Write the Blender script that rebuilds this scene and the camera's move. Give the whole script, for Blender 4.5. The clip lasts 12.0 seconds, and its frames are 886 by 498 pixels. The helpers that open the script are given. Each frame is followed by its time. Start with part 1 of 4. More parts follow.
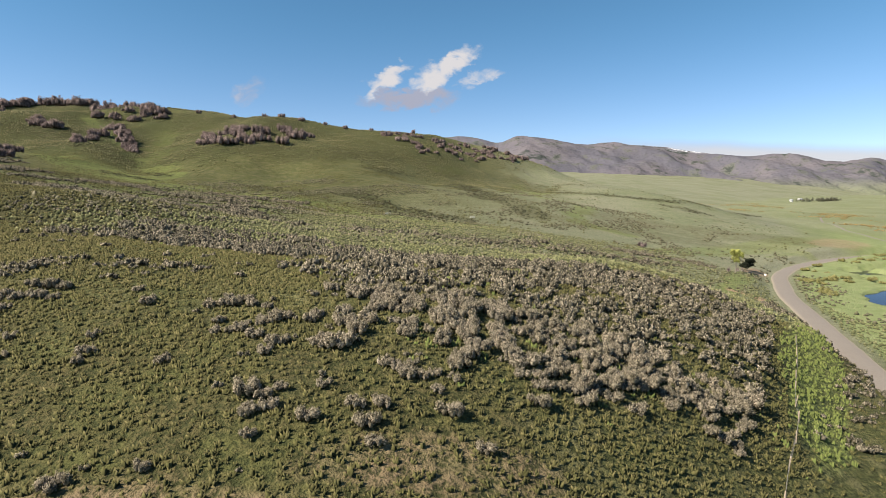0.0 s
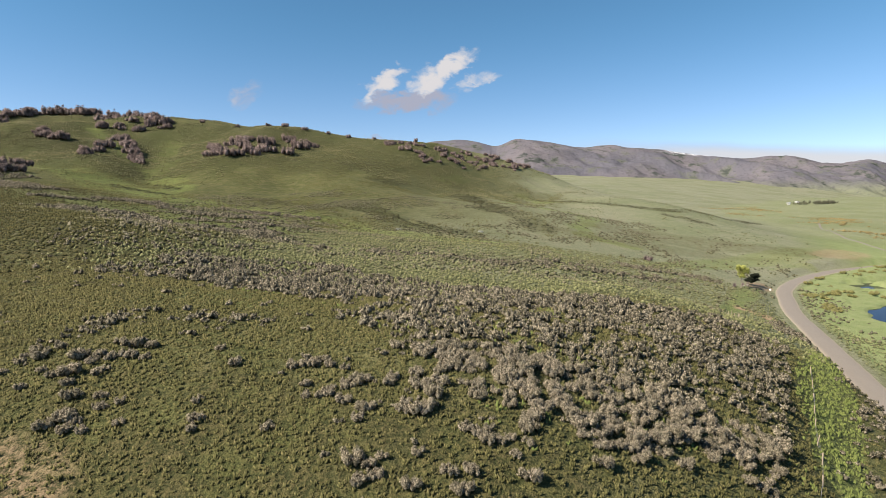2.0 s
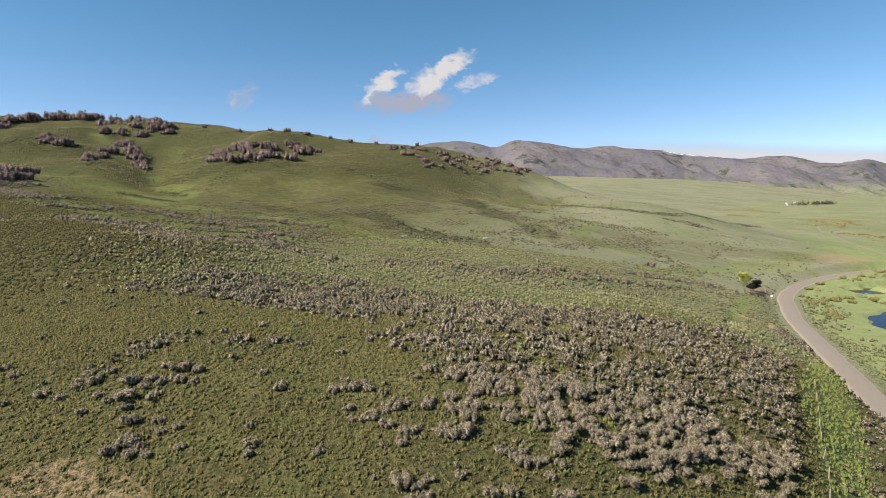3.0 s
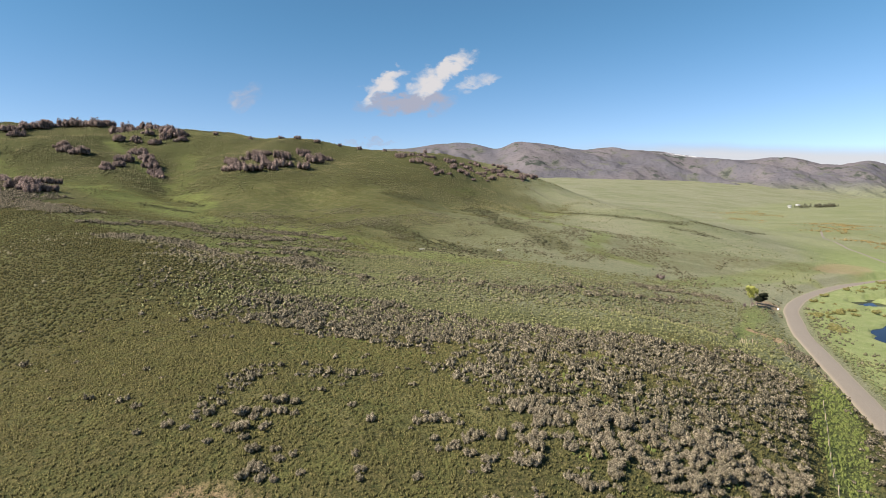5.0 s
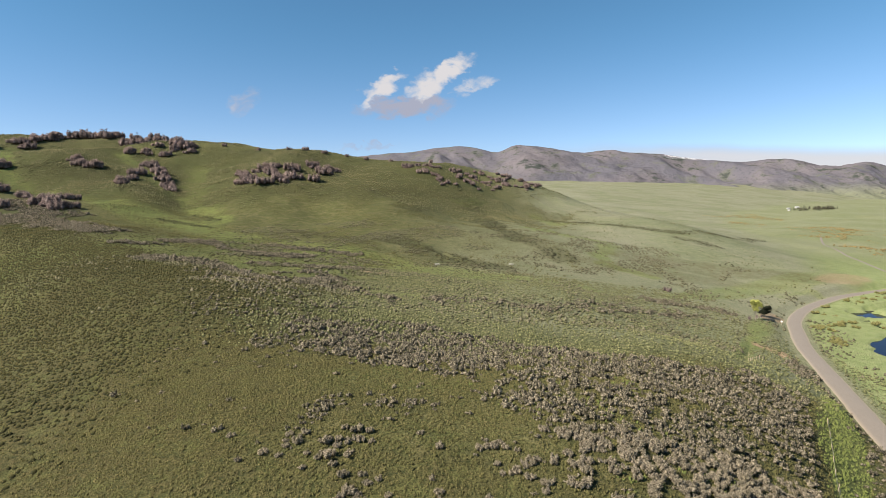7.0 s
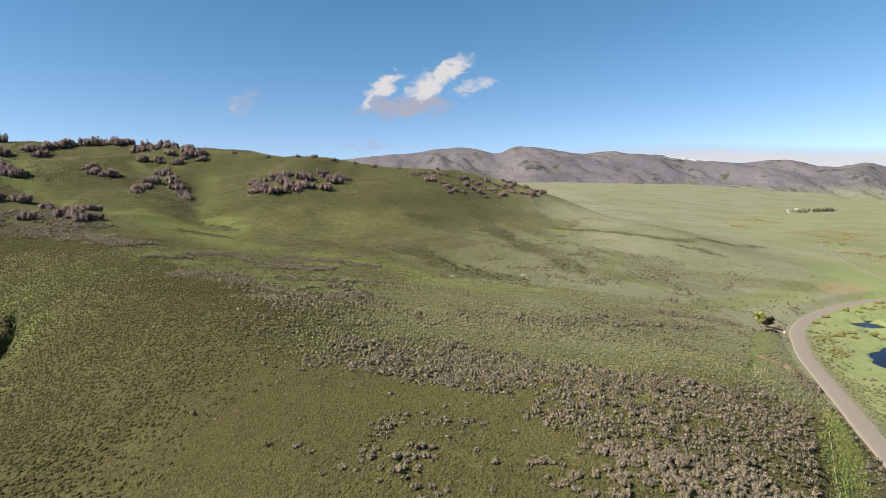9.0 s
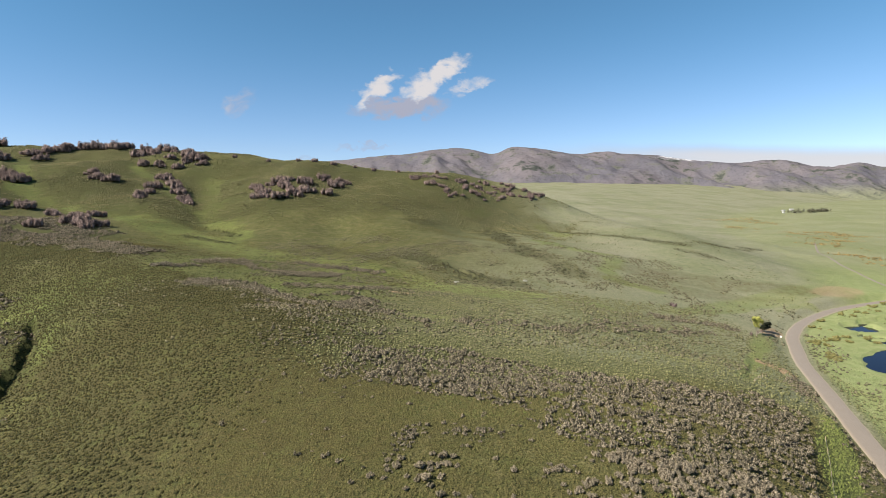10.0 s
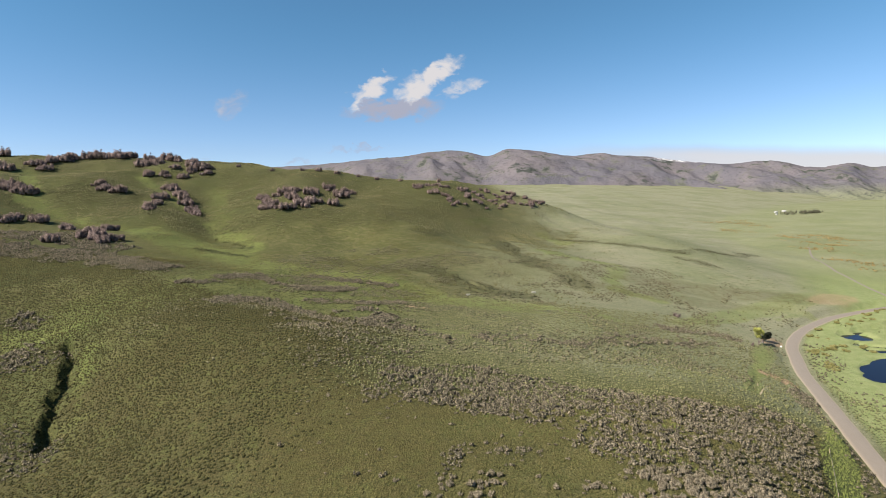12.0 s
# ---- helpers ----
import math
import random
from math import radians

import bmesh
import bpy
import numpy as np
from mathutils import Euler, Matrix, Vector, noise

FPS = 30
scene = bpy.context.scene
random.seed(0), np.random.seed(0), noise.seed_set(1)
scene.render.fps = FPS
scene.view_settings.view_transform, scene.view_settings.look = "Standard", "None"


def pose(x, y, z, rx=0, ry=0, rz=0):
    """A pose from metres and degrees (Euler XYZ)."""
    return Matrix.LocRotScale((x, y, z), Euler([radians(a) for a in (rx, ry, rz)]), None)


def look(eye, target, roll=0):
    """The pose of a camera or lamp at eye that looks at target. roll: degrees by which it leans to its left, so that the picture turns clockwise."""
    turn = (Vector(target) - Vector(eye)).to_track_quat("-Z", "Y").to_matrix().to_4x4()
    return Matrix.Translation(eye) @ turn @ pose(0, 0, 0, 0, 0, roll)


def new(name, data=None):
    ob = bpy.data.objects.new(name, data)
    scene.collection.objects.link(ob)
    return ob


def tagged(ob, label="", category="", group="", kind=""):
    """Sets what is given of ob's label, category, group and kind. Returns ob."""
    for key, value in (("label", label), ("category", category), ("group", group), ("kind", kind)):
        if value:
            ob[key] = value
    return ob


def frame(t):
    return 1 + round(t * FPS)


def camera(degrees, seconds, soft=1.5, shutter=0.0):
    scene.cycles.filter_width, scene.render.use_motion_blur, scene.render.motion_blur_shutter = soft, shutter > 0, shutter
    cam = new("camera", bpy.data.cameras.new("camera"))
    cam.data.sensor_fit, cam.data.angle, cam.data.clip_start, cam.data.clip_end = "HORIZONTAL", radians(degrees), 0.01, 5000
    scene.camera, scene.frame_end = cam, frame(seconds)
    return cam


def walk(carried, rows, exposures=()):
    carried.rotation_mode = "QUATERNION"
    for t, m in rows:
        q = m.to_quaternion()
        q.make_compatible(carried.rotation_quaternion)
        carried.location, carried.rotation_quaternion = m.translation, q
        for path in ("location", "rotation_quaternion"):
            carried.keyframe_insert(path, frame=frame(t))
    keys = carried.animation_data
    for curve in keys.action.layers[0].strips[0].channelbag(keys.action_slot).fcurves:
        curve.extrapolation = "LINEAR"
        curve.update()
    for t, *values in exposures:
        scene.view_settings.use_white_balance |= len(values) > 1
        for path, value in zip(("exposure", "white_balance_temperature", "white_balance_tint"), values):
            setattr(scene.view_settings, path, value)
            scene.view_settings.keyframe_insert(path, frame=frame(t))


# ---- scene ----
# camera: a small drone that climbs, backs away and slides to its left
cam = camera(80.34, 12.0, 0.75)
ROWS = [  # seconds, place, pitch, roll, yaw
    (0.0, 0.0, 0.0, 30.0, -5.8, 0.0, 0.0),
    (0.5, -1.24, -0.72, 31.31, -5.741, 0.011, -0.043),
    (1.0, -2.49, -1.51, 32.65, -5.661, 0.07, -0.103),
    (1.5, -3.75, -2.36, 34.03, -5.564, 0.137, -0.154),
    (2.0, -5.04, -3.39, 35.44, -5.513, 0.242, -0.257),
    (2.5, -6.41, -4.61, 36.86, -5.454, 0.364, -0.391),
    (3.0, -7.82, -6.01, 38.32, -5.403, 0.458, -0.388),
    (5.0, -14.49, -13.37, 44.34, -5.333, 0.451, -0.244),
    (5.5, -16.12, -15.3, 45.89, -5.231, 0.544, -0.221),
    (6.0, -17.77, -17.22, 47.52, -5.159, 0.626, -0.178),
    (6.5, -19.5, -19.22, 49.18, -5.065, 0.768, -0.38),
    (7.0, -21.32, -21.37, 50.82, -5.024, 0.827, -0.339),
    (9.0, -28.82, -30.58, 57.51, -4.99, 0.873, -0.376),
    (9.5, -30.59, -32.71, 59.25, -4.979, 0.931, -0.515),
    (10.0, -32.46, -34.81, 61.03, -4.984, 1.001, -0.804),
    (10.5, -34.44, -36.86, 62.8, -4.986, 1.094, -1.036),
    (11.0, -36.57, -38.8, 64.62, -4.937, 1.141, -1.158),
    (11.5, -38.81, -40.79, 66.43, -4.947, 1.231, -1.329),
    (12.0, -41.11, -42.68, 68.22, -4.84, 1.326, -1.437),
]
walk(cam, [(t, pose(x, y, z, 90 + pitch, roll, yaw)) for t, x, y, z, pitch, roll, yaw in ROWS])

# ---- light: low sun from the west, clear sky ----
SUN_ELEV, SUN_AZ = 42.0, 246.0
EXPOSURE = 1.15
scene.view_settings.exposure = EXPOSURE
def mat_nodes(tree):
    """Short-hands for building node trees."""
    nodes, links = tree.nodes, tree.links

    def put(sock, value):
        if hasattr(value, "is_output"):
            links.new(value, sock)
        else:
            sock.default_value = value

    def math_node(op, a, b=0.0, c=0.0, clamp=False):
        n = nodes.new("ShaderNodeMath")
        n.operation, n.use_clamp = op, clamp
        for s, v in zip(n.inputs, (a, b, c)):
            put(s, v)
        return n.outputs[0]

    def noise_node(scale, detail=4.0, rough=0.55, vec=None, distort=0.0):
        n = nodes.new("ShaderNodeTexNoise")
        n.inputs["Scale"].default_value, n.inputs["Detail"].default_value = scale, detail
        n.inputs["Roughness"].default_value, n.inputs["Distortion"].default_value = rough, distort
        if vec is not None:
            links.new(vec, n.inputs["Vector"])
        return n.outputs["Fac"]

    def ramp(fac, lo, hi, a=0.0, b=1.0):
        n = nodes.new("ShaderNodeMapRange")
        n.interpolation_type = "SMOOTHSTEP"
        for s, v in zip(("Value", "From Min", "From Max", "To Min", "To Max"), (fac, lo, hi, a, b)):
            put(n.inputs[s], v)
        return n.outputs["Result"]

    def mix(fac, a, b, how="MIX"):
        n = nodes.new("ShaderNodeMix")
        n.data_type, n.blend_type = "RGBA", how
        put(n.inputs[0], fac)
        for s, v in ((n.inputs[6], a), (n.inputs[7], b)):
            put(s, (*v, 1.0) if isinstance(v, tuple) and len(v) == 3 else v)
        return n.outputs[2]

    return nodes, links, math_node, noise_node, ramp, mix


def build_world():
    world = bpy.data.worlds.new("sky")
    scene.world = world
    world.use_nodes = True
    tree = world.node_tree
    nodes, links, mth, noi, ramp, mix = mat_nodes(tree)
    nodes.clear()
    sky = nodes.new("ShaderNodeTexSky")
    sky.sky_type, sky.sun_disc = "NISHITA", False
    sky.sun_elevation, sky.sun_rotation = radians(SUN_ELEV), radians(SUN_AZ)
    sky.altitude, sky.air_density, sky.dust_density, sky.ozone_density = 2100, 1.0, 0.35, 1.6
    coord = nodes.new("ShaderNodeTexCoord")
    sep = nodes.new("ShaderNodeSeparateXYZ")
    links.new(coord.outputs["Generated"], sep.inputs[0])
    x, y, z = sep.outputs
    ahead = ramp(y, 0.1, 0.2)
    ys = mth("MAXIMUM", y, 0.1)
    u, v = mth("DIVIDE", x, ys), mth("DIVIDE", z, ys)
    u0, v0 = u, v
    flat = nodes.new("ShaderNodeCombineXYZ")
    links.new(u, flat.inputs[0])
    links.new(mth("MULTIPLY", v, 1.5), flat.inputs[1])
    wisps = noi(22.0, 6.0, 0.62, flat.outputs[0], 0.6)
    big = noi(9.0, 3.0, 0.5, flat.outputs[0])
    curl, lift = noi(26.0, 3.5, 0.55, flat.outputs[0]), noi(31.0, 3.5, 0.55, flat.outputs[0], 0.3)
    u = mth("ADD", u, mth("MULTIPLY", mth("SUBTRACT", curl, 0.5), 0.075))
    v = mth("ADD", v, mth("MULTIPLY", mth("SUBTRACT", lift, 0.5), 0.060))

    def puff(u0, v0, ru, rv, turn, weight):
        c, s = math.cos(radians(turn)), math.sin(radians(turn))
        du, dv = mth("SUBTRACT", u, u0), mth("SUBTRACT", v, v0)
        a = mth("DIVIDE", mth("ADD", mth("MULTIPLY", du, c), mth("MULTIPLY", dv, s)), ru)
        b = mth("DIVIDE", mth("SUBTRACT", mth("MULTIPLY", dv, c), mth("MULTIPLY", du, s)), rv)
        r = mth("ADD", mth("MULTIPLY", a, a), mth("MULTIPLY", b, b))
        return mth("MULTIPLY", mth("MAXIMUM", mth("SUBTRACT", 1.0, r), 0.0), weight)

    def joined(puffs):
        out = puff(*puffs[0])
        for q in puffs[1:]:
            out = mth("MAXIMUM", out, puff(*q))
        return out

    grey = joined([(-0.064, 0.180, 0.105, 0.024, 4, 1.0), (-0.012, 0.186, 0.042, 0.033, 0, 1.0), (-0.125, 0.178, 0.05, 0.014, 0, 0.6)])
    white = joined([(-0.104, 0.214, 0.058, 0.022, 38, 1.0), (0.016, 0.242, 0.064, 0.022, 30, 1.0), (-0.024, 0.214, 0.046, 0.030, 25, 1.0),
                    (0.071, 0.217, 0.05, 0.016, 18, 0.75)])
    thin = joined([(-0.362, 0.192, 0.05, 0.026, 25, 0.42), (-0.134, 0.107, 0.07, 0.007, 3, 0.5), (-0.25, 0.085, 0.035, 0.008, 5, 0.45),
                   (-0.40, 0.085, 0.03, 0.02, 0, 0.4), (-0.66, 0.092, 0.06, 0.014, 0, 0.5)])
    ragged = mth("MULTIPLY", mth("SUBTRACT", wisps, 0.5), 1.5)
    mass = mth("MAXIMUM", grey, white)
    body = ramp(mth("MULTIPLY", mass, mth("ADD", 1.0, mth("MULTIPLY", ragged, 1.6))), 0.03, 1.05)
    bright = ramp(mth("ADD", mth("SUBTRACT", white, mth("MULTIPLY", grey, 0.55)), mth("MULTIPLY", ragged, 0.5)), -0.15, 0.55)
    veil = ramp(mth("MULTIPLY", thin, mth("ADD", 1.0, mth("MULTIPLY", ragged, 2.0))), 0.08, 0.7, 0.0, 0.7)
    # low pale bank behind the far range
    low = mth("ADD", v0, mth("ADD", mth("MULTIPLY", mth("SUBTRACT", big, 0.5), 0.012), mth("MULTIPLY", u0, 0.03)))
    bank = mth("MULTIPLY", ramp(low, 0.096, 0.124, 1.0, 0.0), ramp(u0, 0.12, 0.55, 0.05, 0.95))
    cover = mth("MULTIPLY", mth("MAXIMUM", mth("MAXIMUM", body, veil), mth("MULTIPLY", bank, 0.92)), ahead)
    bg_sky, bg_cloud = nodes.new("ShaderNodeBackground"), nodes.new("ShaderNodeBackground")
    links.new(mix(1.0, sky.outputs[0], mix(ramp(z, 0.02, 0.34), (0.98, 0.99, 1.10), (0.66, 1.03, 1.08)), "MULTIPLY"), bg_sky.inputs[0])
    bg_sky.inputs[1].default_value = SKY
    tone = mix(mth("MAXIMUM", bright, bank), (0.28, 0.295, 0.37), (0.50, 0.485, 0.495))
    links.new(tone, bg_cloud.inputs[0])
    bg_cloud.inputs[1].default_value = 0.66
    blend, out = nodes.new("ShaderNodeMixShader"), nodes.new("ShaderNodeOutputWorld")
    links.new(cover, blend.inputs[0])
    links.new(bg_sky.outputs[0], blend.inputs[1])
    links.new(bg_cloud.outputs[0], blend.inputs[2])
    links.new(blend.outputs[0], out.inputs[0])


SKY = 0.060
build_world()
sun = new("sun", bpy.data.lights.new("sun", "SUN"))
sun.data.energy, sun.data.angle, sun.data.color = 5.0, radians(0.6), (1.0, 0.88, 0.73)
_az, _el = radians(SUN_AZ), radians(SUN_ELEV)
to_sun = Vector((math.sin(_az) * math.cos(_el), math.cos(_az) * math.cos(_el), math.sin(_el)))
sun.matrix_world = look(to_sun * 300, (0, 0, 0))

# ---- landforms: centre, half-widths, turn, height ----
SPUR = [  # the near spur and its flanks
    (-6, -35, 47, 23, 20, 7.1),
    (-21, 3, 20, 15, 135, -4.5),
    (24, 10, 19, 15, 50, -9.4),
    (-68, 20, 42, 20, 130, -6.9),
    (1, 37, 27, 16, 50, 1.2),
    (-211, 47, 77, 60, 115, -10.3),
    (30, 51, 45, 22, 45, 2.6),
    (67, 63, 31, 20, 55, -5.8),
    (17, 66, 26, 21, 180, -0.8),
    (-130, 71, 36, 23, 45, -6.1),
    (-29, 76, 58, 55, 35, 17.4),
    (-49, 83, 45, 22, 0, -4.5),
    (-17, 88, 30, 19, 5, -2.8),
    (40, 95, 25, 20, 45, 4.1),
    (86, 101, 29, 22, 85, -3.2),
    (-169, 108, 33, 26, 145, -8.1),
]
FLANK = [  # the slope between the fence and the road
    (46, 61, 26, 7, 57, 0.2),
    (34, 46, 16, 7, 57, 1.3),
    (58, 90, 16, 9, 60, -1.8),
    (42, 55, 14, 5, 57, -4.1),
    (55, 72, 14, 5, 57, 2.1),
    (66, 100, 18, 9, 60, 2.1),
    (28, 38, 12, 8, 57, -2),
]
SWALE = [  # the swale and the knolls behind it
    (-78, 110, 33, 22, 85, 4.1),
    (-22, 132, 33, 27, 175, -3.9),
    (52, 133, 32, 24, 30, -2.6),
    (-136, 137, 53, 26, 135, 9.9),
    (129, 151, 63, 34, 70, -1.5),
    (-187, 158, 22, 22, 0, -5.2),
    (20, 165, 32, 24, 175, 3.4),
    (-134, 189, 75, 36, 175, 4.8),
    (-193, 211, 51, 32, 25, 2.4),
    (-23, 222, 46, 29, 5, 0.6),
    (109, 248, 51, 37, 90, -3.1),
    (-264, 252, 101, 52, 5, 3.3),
    (64, 291, 92, 41, 175, 5.7),
]
SLOPE = [  # the slopes under the ridge
    (-255, 306, 45, 22, 135, 4.8),
    (-170, 323, 101, 49, 155, -5.6),
    (-529, 331, 147, 140, 160, 11.6),
    (340, 362, 128, 60, 65, -4.3),
    (-157, 382, 118, 73, 180, 2.4),
    (171, 386, 64, 41, 95, 7.9),
    (-358, 399, 45, 22, 0, -7.3),
    (83, 408, 90, 60, 135, -4),
    (51, 452, 63, 43, 50, -13.3),
    (-161, 478, 45, 22, 90, 11.9),
]
RIDGE = [  # the long ridge
    (-600, 640, 90, 70, 0, 29.5),
    (-560, 760, 110, 80, 0, -7.2),
    (-440, 745, 100, 70, 0, 11.8),
    (-300, 720, 90, 65, 0, 32.1),
    (-150, 690, 80, 60, 0, 0.8),
    (0, 690, 80, 60, 0, 5.6),
    (-440, 560, 60, 45, 0, -23.2),
    (-340, 600, 60, 40, 0, 5.3),
    (-150, 550, 60, 40, 0, -2.4),
    (-40, 570, 60, 40, 0, 4.4),
    (26, 527, 45, 22, 90, -6.5),
    (70, 527, 45, 22, 45, 4.8),
    (146, 534, 151, 92, 115, 8.1),
    (-50, 542, 151, 146, 85, 51.5),
    (-326, 552, 45, 22, 45, 10.2),
    (-451, 567, 184, 174, 40, 53.3),
    (-237, 583, 74, 54, 0, 20.3),
    (-161, 583, 80, 52, 75, 8.1),
    (31, 601, 74, 52, 50, 15.4),
    (340, 622, 178, 139, 140, 7.7),
    (-498, 629, 55, 55, 0, 5.5),
    (-430, 635, 87, 63, 95, 18.2),
]

# ---- height of the ground ----
class Lattice:
    """Smooth value noise on a seeded lattice."""

    def __init__(self, seed):
        self.table = np.random.RandomState(seed).rand(256, 256)

    def at(self, x, y):
        xi, yi = np.floor(x).astype(int), np.floor(y).astype(int)
        fx, fy = x - xi, y - yi
        fx, fy = fx * fx * (3 - 2 * fx), fy * fy * (3 - 2 * fy)
        t = self.table
        a, b = t[xi % 256, yi % 256], t[(xi + 1) % 256, yi % 256]
        c, d = t[xi % 256, (yi + 1) % 256], t[(xi + 1) % 256, (yi + 1) % 256]
        return (a + (b - a) * fx) * (1 - fy) + (c + (d - c) * fx) * fy - 0.5

    def layers(self, x, y, size, octaves=4, gain=0.5):
        out, amp = 0.0, 1.0
        for k in range(octaves):
            out = out + amp * self.at(x / size + 17.3 * k, y / size - 9.1 * k)
            size, amp = size * 0.5, amp * gain
        return out


ROUGH, PATCH, WARP = Lattice(3), Lattice(8), Lattice(21)


def smooth(a, b, v):
    t = np.clip((v - a) / (b - a), 0, 1)
    return t * t * (3 - 2 * t)


def bell(form, x, y):
    cx, cy, sx, sy, turn = form[:5]
    c, s = math.cos(radians(turn)), math.sin(radians(turn))
    u, v = (x - cx) * c + (y - cy) * s, (y - cy) * c - (x - cx) * s
    return np.exp(-0.5 * ((u / sx) ** 2 + (v / sy) ** 2))


def along(x, y, line):
    """Distance to a polyline and the share of its length at the nearest point."""
    best, share = np.full(np.shape(x), 1e9), np.zeros(np.shape(x))
    for k, ((ax, ay), (bx, by)) in enumerate(zip(line[:-1], line[1:])):
        dx, dy = bx - ax, by - ay
        t = np.clip(((x - ax) * dx + (y - ay) * dy) / (dx * dx + dy * dy), 0, 1)
        d = np.hypot(x - ax - t * dx, y - ay - t * dy)
        near = d < best
        best, share = np.where(near, d, best), np.where(near, k + t, share)
    return best, share


def rounded(points, steps=8):
    """A smooth line through the points."""
    pts = [points[0]] + list(points) + [points[-1]]
    out = []
    for p0, p1, p2, p3 in zip(pts, pts[1:], pts[2:], pts[3:]):
        for k in range(steps):
            t = k / steps
            out.append(tuple(0.5 * (2 * b + (c - a) * t + (2 * a - 5 * b + 4 * c - d) * t * t + (3 * b - a - 3 * c + d) * t ** 3)
                             for a, b, c, d in zip(p0, p1, p2, p3)))
    return out + [tuple(points[-1])]


ROAD = rounded([(34, -60), (42, -10), (52, 35), (61, 62), (69.5, 83), (78, 102), (89.5, 128), (98, 147), (108, 165), (119.5, 184),
                (138, 205), (160, 223), (184, 238), (228, 256), (300, 276)])
ROAD_HALF = 2.85
TRACK = rounded([(236, 258), (251, 284), (275, 335), (311, 407), (348, 480), (430, 600)])
GULLY = rounded([(-168, 140), (-164, 134), (-158, 128), (-156, 121), (-151, 114), (-150, 107), (-146, 101), (-144, 94), (-139, 88), (-136, 80)])
DITCH = rounded([(-26, 238), (-16, 226), (-4, 216), (10, 207), (26, 202)])
NOTCH = rounded([(-22, 250), (-16, 240), (-12, 234)])
WASH = rounded([(53, 103), (56, 110), (63, 121), (71, 133), (81, 147)])
BANK = rounded([(84, 141), (79, 126), (74, 111), (69, 97), (62, 83), (56, 72), (50, 61)])
HOLLOWS = [([(-290, 545), (-262, 490), (-238, 430), (-215, 385), (-195, 345), (-170, 300)], 16, 9.0), ([(-480, 540), (-430, 480), (-382, 420), (-343, 390), (-284, 345), (-225, 315)], 18, 8.0),
           ([(-60, 470), (-30, 400), (-10, 350), (0, 320)], 16, 4.0), ([(-130, 420), (-110, 360), (-95, 320), (-90, 290)], 14, 3.0)]
CREEK = [((161, 199, 8.0, 7.0, 40), (172, 208, 9, 2.8, 20), (187, 213, 12, 2.8, 12), (206, 220, 16, 3, 10)),
         ((132, 152, 9.0, 5.8, 42), (124, 144, 5.5, 4.2, 50), (141, 161, 9, 3.2, 30), (160, 172, 14, 3, -25), (174, 168, 12, 4, 0))]
ISLAND = (137.5, 149.5, 6, 4.5, 40)


def inside(blob, x, y):
    cx, cy, rx, ry, turn = blob
    c, s = math.cos(radians(turn)), math.sin(radians(turn))
    u, v = (x - cx) * c + (y - cy) * s, (y - cy) * c - (x - cx) * s
    return 1 - np.hypot(u / rx, v / ry)


def water_depth(x, y):
    wob = 0.18 * ROUGH.layers(x, y, 9, 3)
    d = np.full(np.shape(x), -9.0)
    for group in CREEK:
        for blob in group:
            d = np.maximum(d, inside(blob, x, y))
    d = np.minimum(d + wob, -1.2 * inside(ISLAND, x, y) + 0.1)
    cx, _ = along(x, y, [(154, 190), (150, 186), (160, 180), (175, 176), (190, 168), (220, 175)])
    return np.maximum(d, (1.0 - cx) * 0.25)


def valley_edge(y):
    far = np.maximum(y - 650, 0)
    return 61 + 0.42 * y + 0.00017 * far * far


def base_height(x, y):
    d = -(x - valley_edge(y)) * 0.92
    d = 1500 * np.tanh(d / 1500)
    z = 1.1 + 0.085 * 11 * np.logaddexp(0, d / 11)
    far = np.maximum(y - 650, 0)
    return z + 0.012 * far * smooth(0, 600, far) + 0.00001 * np.maximum(d, 0) * far


